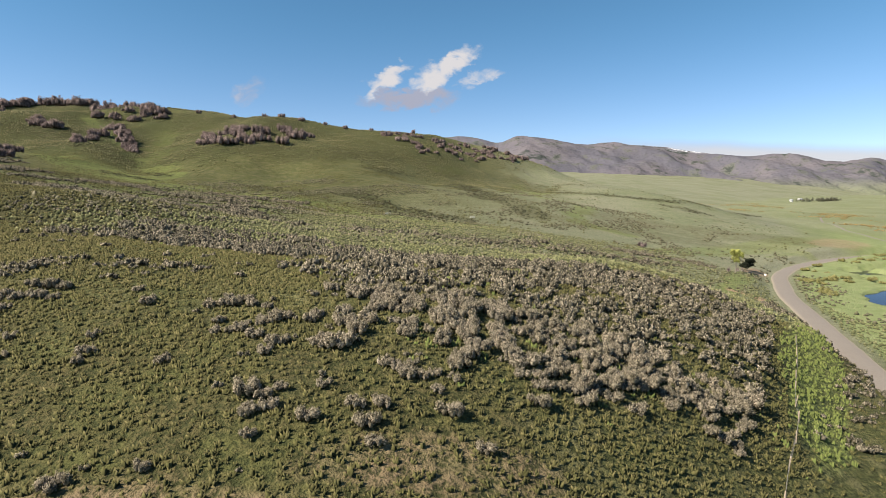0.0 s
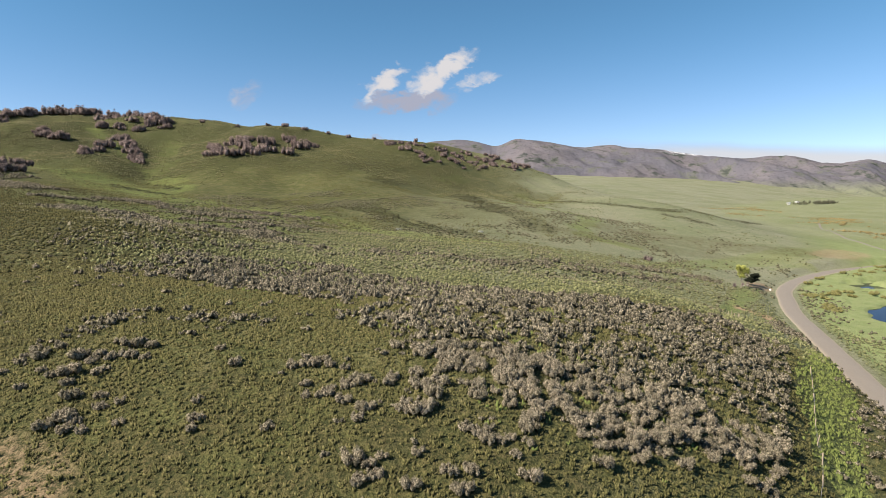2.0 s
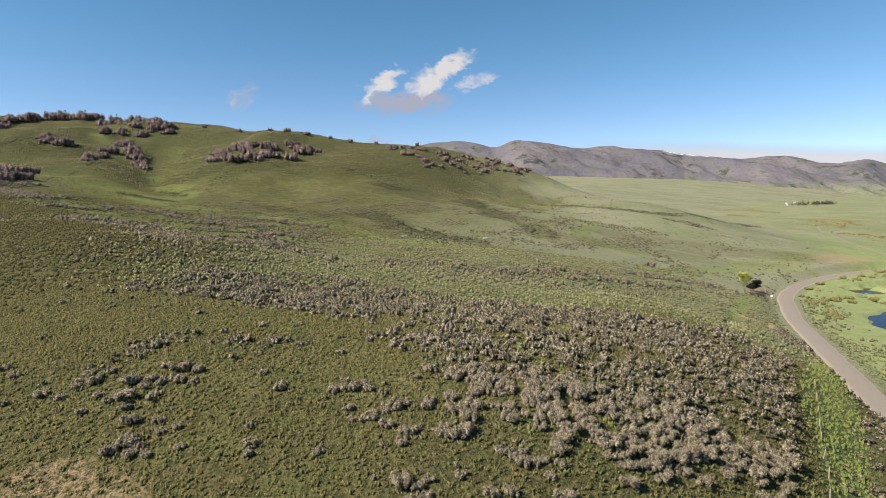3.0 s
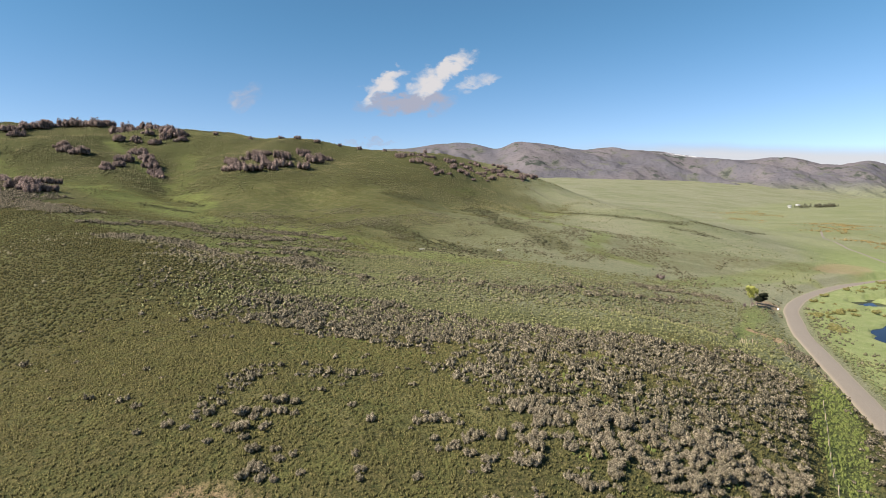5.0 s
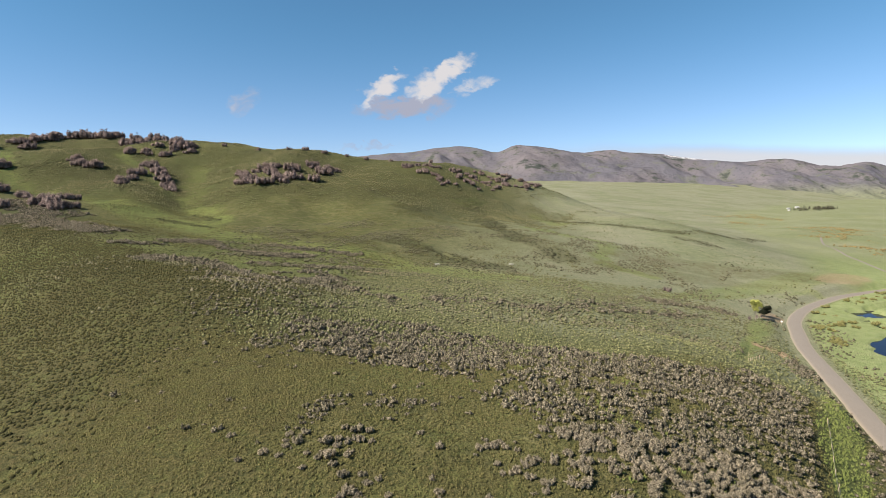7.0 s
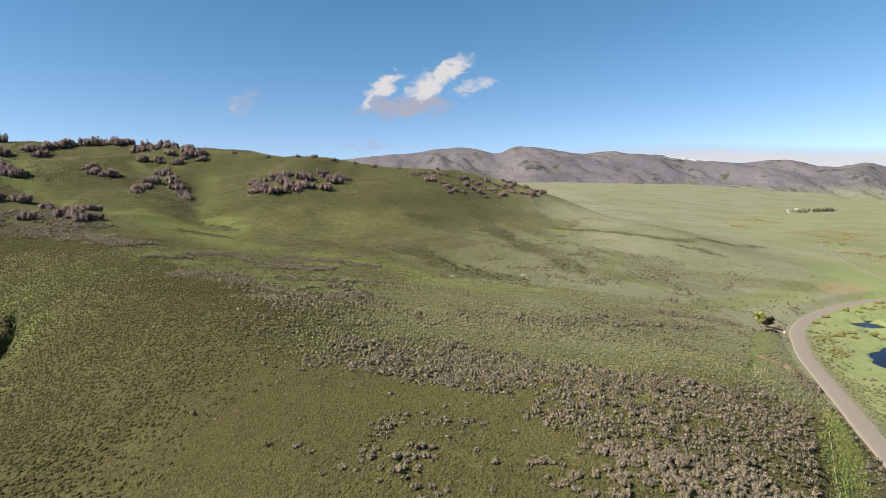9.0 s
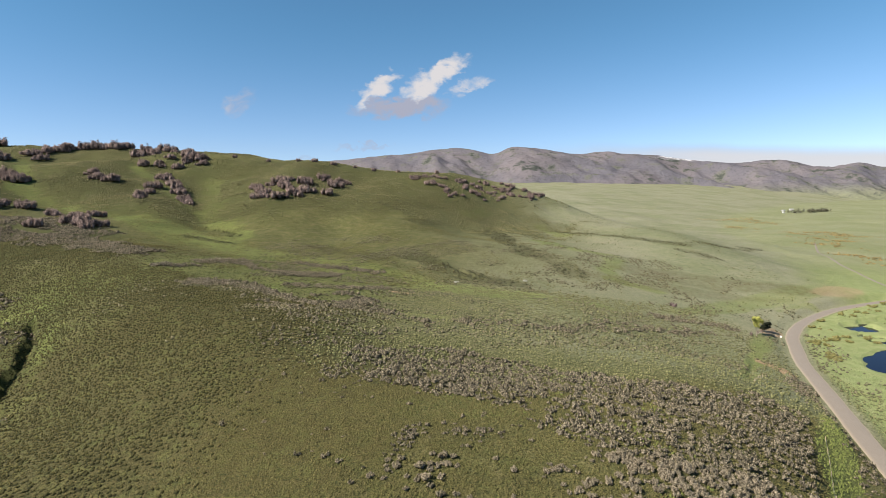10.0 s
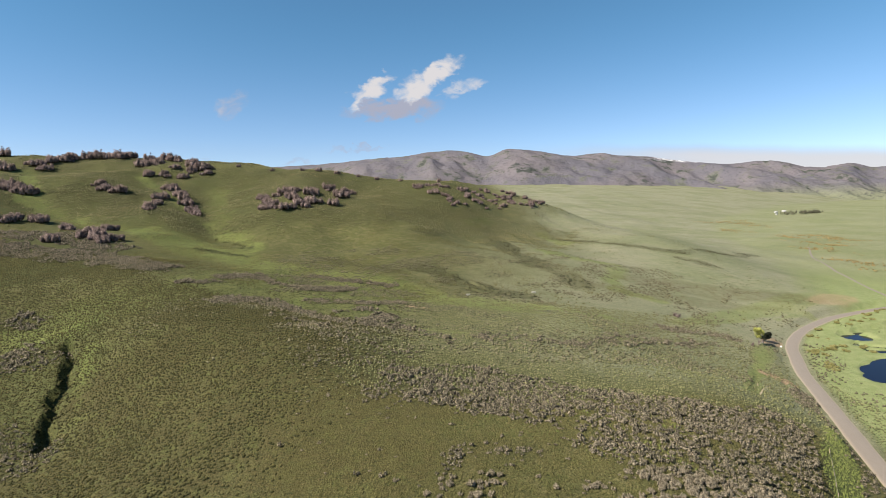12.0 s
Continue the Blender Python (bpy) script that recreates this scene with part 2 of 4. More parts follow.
def height(x, y):
    x, y = np.asarray(x, float), np.asarray(y, float)
    z = base_height(x, y)
    for form in SPUR + FLANK + SWALE + SLOPE + RIDGE:
        z = z + form[5] * bell(form, x, y)
    z = np.maximum(z, 0.75 + 0.25 * np.tanh(z - 0.75))
    flat = smooth(6.0, 1.5, z)                                     # valley meadow
    rough = ROUGH.layers(x, y, 26, 5, 0.5)
    z = z + rough * (0.9 * (1 - flat) + 0.25 * flat) + 0.012 * np.clip(y - 150, 0, 500) * PATCH.layers(x, y, 60, 3) * (1 - flat)
    z = z + 4.0 * smooth(230, 380, y) * smooth(60, -60, x - 0.25 * y) * ROUGH.layers(x, y, 55, 4, 0.55) + 4.5 * smooth(450, 900, y) * smooth(0, 300, x - 0.1 * y) * ROUGH.layers(x, 0.6 * y, 210, 4)
    # broad hollows between the hills
    for line, wide, deep in HOLLOWS:
        d, s = along(x, y, line)
        z = z - deep * smooth(0, 2.0, s) * smooth(len(line) - 1, len(line) - 2.5, s) * np.exp(-0.5 * (d / wide) ** 2)
    # gullies cut into the slopes
    for line, wide, deep in ((GULLY, 2.7, 3.7), (DITCH, 1.8, 1.1), (NOTCH, 2.0, 2.0), (WASH, 1.2, 0.8), (BANK, 1.2, 0.9)):
        d, s = along(x, y, line)
        ends = smooth(0, 5, s) * smooth(len(line) - 1, len(line) - 7, s)
        z = z - deep * ends * smooth(wide, 0.25 * wide, d + 1.2 * ROUGH.layers(x, y, 5, 2))
    # flat bed of the pool in the ditch
    b = smooth(1.0, 0.55, np.hypot((x - 13.5) / 7.0, (y - 198) / 3.6))
    z = z * (1 - b) + 17.5 * b
    # road bench with a cut bank on the hill side
    d, s = along(x, y, ROAD)
    bed = 1.55
    blend = smooth(8.5, ROAD_HALF + 0.6, d)
    z = z * (1 - blend) + bed * blend
    # ponds and creek
    w = water_depth(x, y)
    z = np.where(w > -0.35, z - 1.9 * smooth(-0.22, 0.25, w), z)
    return z


def axis(parts):
    """Grid lines from (start, end, step) stretches."""
    out = []
    for a, b, step in parts:
        out += list(np.arange(a, b - 0.5 * step, step))
    return np.array(out + [parts[-1][1]])


def grid_mesh(name, xs, ys, z, masks=None):
    """A sheet over the grid xs, ys at the heights z, with named values a vertex."""
    nx, ny = len(xs), len(ys)
    gx, gy = np.meshgrid(xs, ys)
    co = np.stack([gx.ravel(), gy.ravel(), z.ravel()], 1)
    i = (np.arange(ny - 1)[:, None] * nx + np.arange(nx - 1)[None]).ravel()
    return raw_mesh(name, co, np.stack([i, i + 1, i + nx + 1, i + nx], 1), True, masks)


def raw_mesh(name, co, faces, shade=False, masks=None):
    me = bpy.data.meshes.new(name)
    n, k = faces.shape
    me.vertices.add(len(co))
    me.vertices.foreach_set("co", np.ascontiguousarray(co, np.float32).ravel())
    me.loops.add(n * k)
    me.loops.foreach_set("vertex_index", np.ascontiguousarray(faces, np.int32).ravel())
    me.polygons.add(n)
    me.polygons.foreach_set("loop_start", np.arange(n, dtype=np.int32) * k)
    if shade:
        me.polygons.foreach_set("use_smooth", np.ones(n, bool))
    for key, values in (masks or {}).items():
        me.attributes.new(key, "FLOAT", "POINT").data.foreach_set("value", np.ascontiguousarray(values, np.float32).ravel())
    me.update(calc_edges=True)
    return me


# ---- where things grow: centre, half-widths, turn, strength ----
SAGE_FIELD = [(-57, 90), (-51, 98), (-40, 102), (-27, 104), (-16, 101), (-6, 94), (-1, 86), (10, 85), (20, 82), (31, 80), (42, 84), (48, 83), (55, 79), (43, 59), (35.5, 48), (25.5, 35),
              (16, 34), (10, 31), (4, 29), (0, 30), (-4, 33), (-5, 37), (-8, 43), (-13, 48), (-18, 57), (-26, 66), (-40, 66), (-48, 70)]
SAGE_DENSE = [([(-32, 47), (-28, 48), (-23, 48)], 1.5, 1.0), ([(-39, 47), (-36, 49)], 1.6, 1.0), ([(-40, 39), (-39, 42), (-38, 46)], 1.8, 1.0), ([(-35, 40), (-33, 41), (-31, 42)], 1.3, 0.9),
              ([(-35, 37), (-35, 39)], 1.3, 0.9), ([(-29, 39), (-26, 37), (-25, 37)], 0.9, 0.9), ([(-30, 34), (-28, 33)], 1.0, 0.9), ([(-32, 31), (-31, 32)], 1.1, 1.0),
              ([(-18, 38), (-16, 39), (-13, 39)], 1.1, 0.95), ([(-16, 35), (-14, 34), (-11, 35)], 1.1, 0.95), ([(-12, 31), (-10, 32), (-10, 33)], 1.0, 0.9),
              ([(-12, 28), (-10, 26), (-7, 28)], 1.2, 0.9), ([(-8, 32), (-5, 32)], 1.0, 0.9), ([(-4, 30), (-2, 31), (0, 30)], 1.4, 0.9), ([(-21, 36), (-20, 36)], 0.7, 0.8),
              ([(-55, 78), (-51, 82), (-49, 88), (-45, 94), (-38, 92), (-29, 93), (-22, 97)], 4.5, 0.85), ([(-20, 82), (-13, 67), (-7, 61)], 5, 0.9)]
SAGE_LOOSE = [(-10, 42, 40, 22, 0, 0.10), (-40, 70, 34, 30, 0, 0.05)]
SAGE_HILL = [(-255, 278, 60, 22, -38, 1.0), (-50, 440, 150, 70, 0, 0.8), (-150, 430, 110, 60, 0, 0.6), (-300, 440, 90, 60, 0, 0.55), (30, 530, 70, 40, 0, 0.5), (-150, 510, 160, 60, 0, 0.4), (-320, 330, 50, 30, 0, 0.5), (-400, 600, 150, 60, 0, 0.8)]
# strips of brush: a line, half its width, its strength
STRIPS = [([(-141, 211), (-132, 226), (-113, 210), (-97, 210), (-82, 216)], 5, 1.0), ([(-104, 242), (-91, 238), (-64, 229)], 5, 0.9),
          ([(-122, 164), (-110, 171), (-95, 160), (-84, 148), (-70, 140), (-65, 145), (-59, 163)], 5, 1.0), ([(-91, 183), (-76, 180), (-56, 189)], 4, 0.9), ([(-78, 164), (-69, 172)], 4, 0.9),
          ([(-63, 146), (-50, 145), (-34, 132)], 6, 0.6), ([(-22, 140), (-7, 140), (9, 137)], 6, 0.65), ([(-73, 96), (-64, 96), (-55, 96)], 7, 0.4), ([(-94, 143), (-70, 118), (-54, 108)], 9, 0.3),
          ([(-286, 258), (-247, 248), (-222, 246), (-183, 217)], 14, 1.0), ([(-305, 288), (-262, 276), (-228, 264)], 13, 0.9), ([(-200, 159), (-194, 159)], 4, 0.9), ([(-186, 132), (-173, 129), (-166, 127)], 8, 0.7), ([(-150, 86), (-138, 78)], 8, 0.9),
          ([(-149, 189), (-141, 200)], 4, 0.7), ([(72, 98), (66, 86), (62, 78), (53, 65), (43, 52)], 3.2, 0.95), ([(39, 53), (36, 45)], 2.2, 0.7), ([(66, 88), (72, 104), (80, 122)], 4.5, 0.8),
          ([(20, 144), (47, 162), (76, 171)], 6, 0.4), ([(66, 186), (91, 185)], 5, 0.6)]
FAR_STRIPS = [([(-190, 296), (-172, 295), (-157, 293)], 4, 0.9), ([(-189, 341), (-164, 314)], 4, 0.7), ([(-115, 297), (-91, 279), (-64, 260)], 5, 0.8), ([(-44, 268), (-30, 243), (-17, 236)], 9, 0.95),
              ([(4, 430), (16, 343), (26, 285), (42, 258)], 10, 0.8), ([(-4, 227), (9, 224)], 6, 0.8), ([(81, 439), (118, 404), (155, 368)], 7, 0.7), ([(150, 352), (165, 335)], 7, 0.7),
              ([(-367, 442), (-322, 432), (-249, 402)], 19, 0.75), ([(-96, 378), (-42, 424), (13, 455)], 14, 0.6), ([(-235, 379), (-179, 372), (-116, 392)], 12, 0.5),
              ([(-46, 361), (-28, 384)], 8, 0.6), ([(155, 368), (210, 405), (268, 455)], 7, 0.4), ([(-218, 540), (-155, 494)], 14, 0.5)]
LUSH = [(-195, 300, 85, 24, -32, 0.8), (-115, 250, 70, 22, -24, 0.7), (-45, 212, 55, 13, -22, 0.7), (-95, 200, 62, 40, -15, 0.5), (-165, 160, 40, 20, 10, 0.3), (43.5, 60, 3.4, 34, -33, 1.0), (-20, 62, 26, 9, 10, 0.35), (62, 120, 3, 24, -32, 0.75), (92, 162, 4, 22, -35, 0.7),
        (120, 228, 60, 8, 30, 0.6), (150, 245, 60, 10, 28, 0.5)]
LUSH_STRIPS = [([(-336, 507), (-285, 459), (-237, 401)], 6, 0.9), ([(-223, 395), (-190, 350), (-159, 311)], 8, 0.9), ([(-234, 312), (-208, 318), (-162, 285), (-122, 265), (-86, 247), (-54, 225), (-32, 205), (-6, 192)], 8, 0.85),
               ([(45, 323), (84, 315)], 9, 0.8), ([(77, 415), (62, 455)], 9, 0.7), ([(-6, 433), (13, 460)], 9, 0.8), ([(-490, 560), (-382, 418), (-343, 390), (-284, 345), (-244, 330)], 9, 0.9),
               ([(-198, 147), (-185, 146), (-168, 145)], 7, 0.9), ([(-153, 128), (-142, 106), (-135, 92)], 3.5, 0.7), ([(67, 266), (84, 302)], 7, 0.7), ([(-257, 495), (-214, 396)], 9, 0.6),
               ([(-96, 169), (-97, 191), (-85, 190)], 5, 0.9), ([(98, 172), (76, 140), (52, 107)], 2.6, 0.9), ([(46, 347), (59, 318), (76, 311)], 8, 0.7), ([(63, 255), (85, 242)], 4, 0.7), ([(141, 226), (164, 236)], 4, 0.6),
               ([(-78, 158), (-58, 150), (-30, 145)], 4, 0.6), ([(-20, 212), (-2, 206), (15, 201), (40, 192)], 7, 0.7)]
# brushy hillsides whose darker green also stands in for shade
DIM_SLOPES = [(-250, 215, 45, 35, 0, 0.9), (-250, 258, 50, 20, -15, 0.9), (-310, 425, 170, 120, 0, 0.9), (-165, 112, 22, 60, 20, 0.8), (-120, 500, 200, 80, 0, 0.6)]
DRY = [(-85, 62, 66, 50, 20, 1.0), (-30, 28, 34, 12, -8, 0.8), (-105, 105, 40, 28, 20, 1.0), (-70, 36, 30, 18, 0, 0.8), (130, 270, 60, 14, -10, 0.5),
       (100, 250, 50, 8, -8, 0.4), (-115, 140, 26, 14, 0, 0.8)]
BARE = [(201, 263, 20, 9, 22, 0.5), (82, 138, 3, 8, 20, 1.0), (-47, 182, 7, 2.0, -8, 1.0), (112, 187, 7, 4, 45, 0.8), (-33, 28, 6, 2.6, -20, 0.5), (-12, 19, 14, 2.4, -4, 0.5), (0, 24, 6, 1.4, 10, 0.4), (-2, 11, 30, 4, 0, 0.4)]

PATH = [(20.5, 33), (25.7, 39.5), (29.7, 45), (33.7, 51.5), (40.7, 61.5), (48.2, 73), (52, 80)]


def spread(zones, x, y, wob=0.55):
    """How strongly zones with ragged edges cover a place."""
    n = wob * PATCH.layers(x, y, 22, 4, 0.6)
    out = np.zeros(np.shape(x))
    for z in zones:
        out = np.maximum(out, z[5] * smooth(-0.12, 0.16, inside(z[:5], x, y) + n * 0.7))
    return out


def strips(lines, x, y):
    """The same for strips along lines."""
    n = PATCH.layers(x + 50, y, 12, 4, 0.6)
    out = np.zeros(np.shape(x))
    for line, half, strength in lines:
        d, _ = along(x, y, line)
        out = np.maximum(out, strength * smooth(1.25 * half, 0.5 * half, d + 1.1 * half * n))
    return out


def field(x, y):
    """The thick sagebrush on the east side of the spur, thinning towards its ragged lower edge."""
    x, y = np.asarray(x, float), np.asarray(y, float)
    within = np.zeros(np.shape(x), bool)
    for (ax, ay), (bx, by) in zip(SAGE_FIELD, SAGE_FIELD[1:] + SAGE_FIELD[:1]):
        cross = (ay > y) != (by > y)
        within ^= cross & (x < (bx - ax) * (y - ay) / ((by - ay) if by != ay else 1e-9) + ax)
    d = along(x, y, SAGE_FIELD + SAGE_FIELD[:1])[0] * np.where(within, 1, -1)
    return smooth(-1.5, 3.0, d + 7 * PATCH.layers(x + 50, y, 11, 3)) * (0.72 + 0.28 * smooth(30, 58, y + 0.45 * x))


def brightened_grass(x, y):
    """Open slopes east of the spur and far up the valley; their pale colour also paints in brighter light and haze."""
    e = x - 0.12 * y + 30 + 60 * PATCH.layers(x, y, 110, 3)
    return smooth(-90, 130, e) * smooth(82, 125, y + 0.3 * x)


def meadow(x, y):
    """The flat green valley floor beyond the road."""
    dx = x - valley_edge(y)
    line = np.array(ROAD)
    near = smooth(3.6, 7.5, x - np.interp(y, line[:, 1], line[:, 0])) * smooth(276, 262, y)
    return np.maximum(near, 0) + (1 - near) * smooth(0, 40, dx + 20 * PATCH.layers(x, y, 60, 3) - 10) * (1 - 0.8 * smooth(270, 460, y))


# ---- materials ----
def material(name, build, rough=0.9, spec=0.2):
    m = bpy.data.materials.new(name)
    m.use_nodes = True
    tree = m.node_tree
    nodes = tree.nodes
    bsdf = nodes["Principled BSDF"]
    bsdf.inputs["Roughness"].default_value = rough
    bsdf.inputs["Specular IOR Level"].default_value = spec
    helpers = mat_nodes(tree)
    colour, bump = build(*helpers)
    if isinstance(colour, tuple):
        bsdf.inputs["Base Color"].default_value = (*colour, 1.0)
    else:
        tree.links.new(colour, bsdf.inputs["Base Color"])
    if bump is not None:
        b = nodes.new("ShaderNodeBump")
        b.inputs["Strength"].default_value, b.inputs["Distance"].default_value = bump[1], bump[2]
        tree.links.new(bump[0], b.inputs["Height"])
        tree.links.new(b.outputs[0], bsdf.inputs["Normal"])
    return m


def value_of(nodes, name):
    n = nodes.new("ShaderNodeAttribute")
    n.attribute_name = name
    return n.outputs["Fac"]


def place_of(nodes):
    return nodes.new("ShaderNodeNewGeometry").outputs["Position"]


def grassland(nodes, links, mth, noi, ramp, mix):
    pos = place_of(nodes)
    grain, fine, mid, wide = noi(5.0, 4.0, 0.7, pos), noi(1.6, 5.0, 0.65, pos), noi(0.3, 5.0, 0.6, pos), noi(0.04, 4.0, 0.55, pos)
    vast = noi(0.008, 6.0, 0.65, pos)
    lush, dry, bare, brush, thin, flat, deep = (value_of(nodes, n) for n in ("lush", "dry", "bare", "brush", "thin", "meadow", "deep"))
    c = mix(ramp(wide, 0.35, 0.65), (0.078, 0.083, 0.029), (0.106, 0.107, 0.040))
    c = mix(ramp(mid, 0.4, 0.7, 0, 0.8), c, (0.160, 0.146, 0.072))
    # dark green that paints shade onto the slopes turned from the sun
    c = mix(mth("MULTIPLY", deep, 0.9), c, mix(ramp(mid, 0.35, 0.65), (0.054, 0.063, 0.021), (0.082, 0.090, 0.031)))
    # pale grass tone with stronger light and distance haze put into it
    c = mix(mth("MULTIPLY", thin, ramp(mid, 0.1, 0.6, 0.7, 1.0)), c, mix(ramp(wide, 0.3, 0.7), (0.205, 0.214, 0.138), (0.240, 0.238, 0.168)))
    c = mix(mth("MULTIPLY", thin, ramp(vast, 0.42, 0.62, 0.0, 0.75)), c, mix(ramp(mid, 0.35, 0.65), (0.128, 0.148, 0.076), (0.185, 0.196, 0.112)))
    c = mix(mth("MULTIPLY", lush, ramp(mid, 0.25, 0.6, 0.55, 0.95)), c, mix(ramp(wide, 0.3, 0.7), (0.132, 0.168, 0.048), (0.190, 0.220, 0.068)))
    c = mix(mth("MULTIPLY", flat, 0.9), c, mix(ramp(mid, 0.3, 0.7), (0.165, 0.210, 0.082), (0.228, 0.255, 0.122)))
    c = mix(mth("MULTIPLY", dry, ramp(mid, 0.3, 0.6)), c, mix(fine, (0.062, 0.054, 0.022), (0.095, 0.081, 0.036)))
    # ground under brush darkened, painting in the shade between shrubs
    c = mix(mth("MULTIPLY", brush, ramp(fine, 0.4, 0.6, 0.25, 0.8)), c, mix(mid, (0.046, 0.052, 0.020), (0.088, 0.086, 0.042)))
    c = mix(mth("MULTIPLY", bare, ramp(mid, 0.2, 0.5)), c, mix(fine, (0.25, 0.165, 0.105), (0.36, 0.26, 0.18)))
    # near-black specks: seedling brush, plus painted shade in gaps between tufts
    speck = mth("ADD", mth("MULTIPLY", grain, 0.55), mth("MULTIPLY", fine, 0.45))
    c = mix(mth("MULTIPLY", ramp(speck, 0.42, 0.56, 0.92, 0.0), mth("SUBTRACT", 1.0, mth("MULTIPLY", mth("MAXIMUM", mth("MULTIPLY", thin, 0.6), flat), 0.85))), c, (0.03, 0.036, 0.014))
    h = mth("ADD", mth("MULTIPLY", grain, 0.25), mth("ADD", mth("MULTIPLY", fine, 0.5), mth("MULTIPLY", mid, 0.9)))
    return c, (h, 1.0, 0.7)


GRASSLAND = material("grassland", grassland, 0.95, 0.1)


def gravel(nodes, links, mth, noi, ramp, mix):
    pos = place_of(nodes)
    fine, mid = noi(6.0, 5.0, 0.7, pos), noi(0.25, 4.0, 0.55, pos)
    edge = value_of(nodes, "edge")
    c = mix(mid, (0.142, 0.124, 0.106), (0.178, 0.158, 0.136))
    c = mix(ramp(fine, 0.3, 0.7), c, (0.208, 0.186, 0.162))
    c = mix(ramp(edge, 0.55, 0.95), c, (0.25, 0.215, 0.165))
    return c, (fine, 0.4, 0.05)


GRAVEL = material("gravel", gravel, 0.95, 0.15)


def hazy_slopes(nodes, links, mth, noi, ramp, mix):
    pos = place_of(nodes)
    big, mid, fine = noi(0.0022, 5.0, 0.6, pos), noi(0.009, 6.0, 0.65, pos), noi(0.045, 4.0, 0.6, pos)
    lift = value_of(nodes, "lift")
    # mauve brush, made paler and bluer to paint distance haze into the colour
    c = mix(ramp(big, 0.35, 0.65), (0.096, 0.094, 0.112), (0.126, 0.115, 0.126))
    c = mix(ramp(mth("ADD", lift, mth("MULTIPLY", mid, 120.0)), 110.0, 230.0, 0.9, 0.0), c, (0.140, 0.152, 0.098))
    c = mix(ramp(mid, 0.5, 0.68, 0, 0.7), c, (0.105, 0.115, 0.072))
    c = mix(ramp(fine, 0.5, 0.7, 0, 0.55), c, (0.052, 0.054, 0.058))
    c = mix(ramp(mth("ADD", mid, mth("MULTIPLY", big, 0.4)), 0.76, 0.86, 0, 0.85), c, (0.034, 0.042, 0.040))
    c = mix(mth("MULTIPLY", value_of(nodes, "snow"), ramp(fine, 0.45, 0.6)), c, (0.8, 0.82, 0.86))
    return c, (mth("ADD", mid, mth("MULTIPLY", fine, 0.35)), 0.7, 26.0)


HAZY_SLOPES = material("hazy_slopes", hazy_slopes, 0.95, 0.05)

water_mat = material("pond_water", lambda nodes, links, mth, noi, ramp, mix: (
    (0.004, 0.004, 0.014), (noi(1.2, 3.0, 0.5, place_of(nodes)), 0.15, 0.06)), 0.06, 0.04)

# ---- ground ----
xs = axis([(-3000, -1000, 100), (-1000, -520, 30), (-520, -260, 5), (-260, -172, 2.2), (-172, -120, 1.1), (-120, 130, 0.9), (130, 260, 1.5), (260, 420, 4), (420, 1000, 15), (1000, 4600, 80)])
ys = axis([(-500, -60, 40), (-60, 10, 4), (10, 130, 0.9), (130, 260, 1.5), (260, 620, 3.0), (620, 1200, 14), (1200, 4800, 80)])
gx, gy = np.meshgrid(xs, ys)
gz = height(gx, gy)
m_lush = np.clip(np.maximum(spread(LUSH, gx, gy), 0.85 * meadow(gx, gy)), 0, 1)
m_lush = np.maximum(m_lush, 0.95 * strips(LUSH_STRIPS, gx, gy))
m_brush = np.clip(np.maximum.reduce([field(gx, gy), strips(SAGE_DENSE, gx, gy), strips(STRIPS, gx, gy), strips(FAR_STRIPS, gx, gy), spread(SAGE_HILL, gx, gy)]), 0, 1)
ground = new("ground", grid_mesh("ground", xs, ys, gz, {"lush": m_lush, "dry": np.maximum(spread(DRY, gx, gy), strips([(PATH, 1.1, 1.0)], gx, gy)), "bare": spread(BARE, gx, gy, 0.4), "brush": m_brush, "deep": spread(DIM_SLOPES, gx, gy), "thin": np.clip(brightened_grass(gx, gy), 0, 1), "meadow": meadow(gx, gy)}))
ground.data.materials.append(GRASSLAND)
tagged(ground, "rolling green grassland with swales, spurs and a long ridge", "ground", kind="structure")

water = new("water", grid_mesh("water", np.linspace(100, 300, 30), np.linspace(110, 270, 30), np.full((30, 30), 0.12)))
water.data.materials.append(water_mat)
tagged(water, "dark blue still pond and creek water in the meadow", "water", kind="structure")


def ribbon(name, line, half, lift, crown, label, mat, cells=8):
    """A road surface along a line, crowned and with ragged edges."""
    pts = np.array(line)
    tang = np.gradient(pts, axis=0)
    tang /= np.linalg.norm(tang, axis=1)[:, None]
    side = np.stack([tang[:, 1], -tang[:, 0]], 1)
    us = np.linspace(-1, 1, cells + 1)
    rag = 1 + 0.12 * ROUGH.layers(pts[:, 0], pts[:, 1], 7, 3)
    co, edge = [], []
    for k, u in enumerate(us):
        p = pts + side * (u * half * rag)[:, None]
        z = height(p[:, 0], p[:, 1]) + lift + crown * (1 - u * u) - 0.25 * (abs(u) == 1)
        co.append(np.column_stack([p, z]))
        edge.append(np.full(len(pts), abs(u)))
    co, edge = np.stack(co, 1).reshape(-1, 3), np.stack(edge, 1).ravel()
    n = cells + 1
    i = (np.arange(len(pts) - 1)[:, None] * n + np.arange(cells)[None]).ravel()
    ob = new(name, raw_mesh(name, co, np.stack([i, i + 1, i + n + 1, i + n], 1), True, {"edge": edge}))
    ob.data.materials.append(mat)
    return tagged(ob, label, "road", kind="structure")


ribbon("road", rounded(ROAD, 3), ROAD_HALF, 0.10, 0.10, "curving unpaved gravel road with pale dusty shoulders", GRAVEL)
ribbon("track", rounded(TRACK, 3), 1.3, 0.10, 0.05, "narrow dirt track along the foot of the hills", GRAVEL, 4)

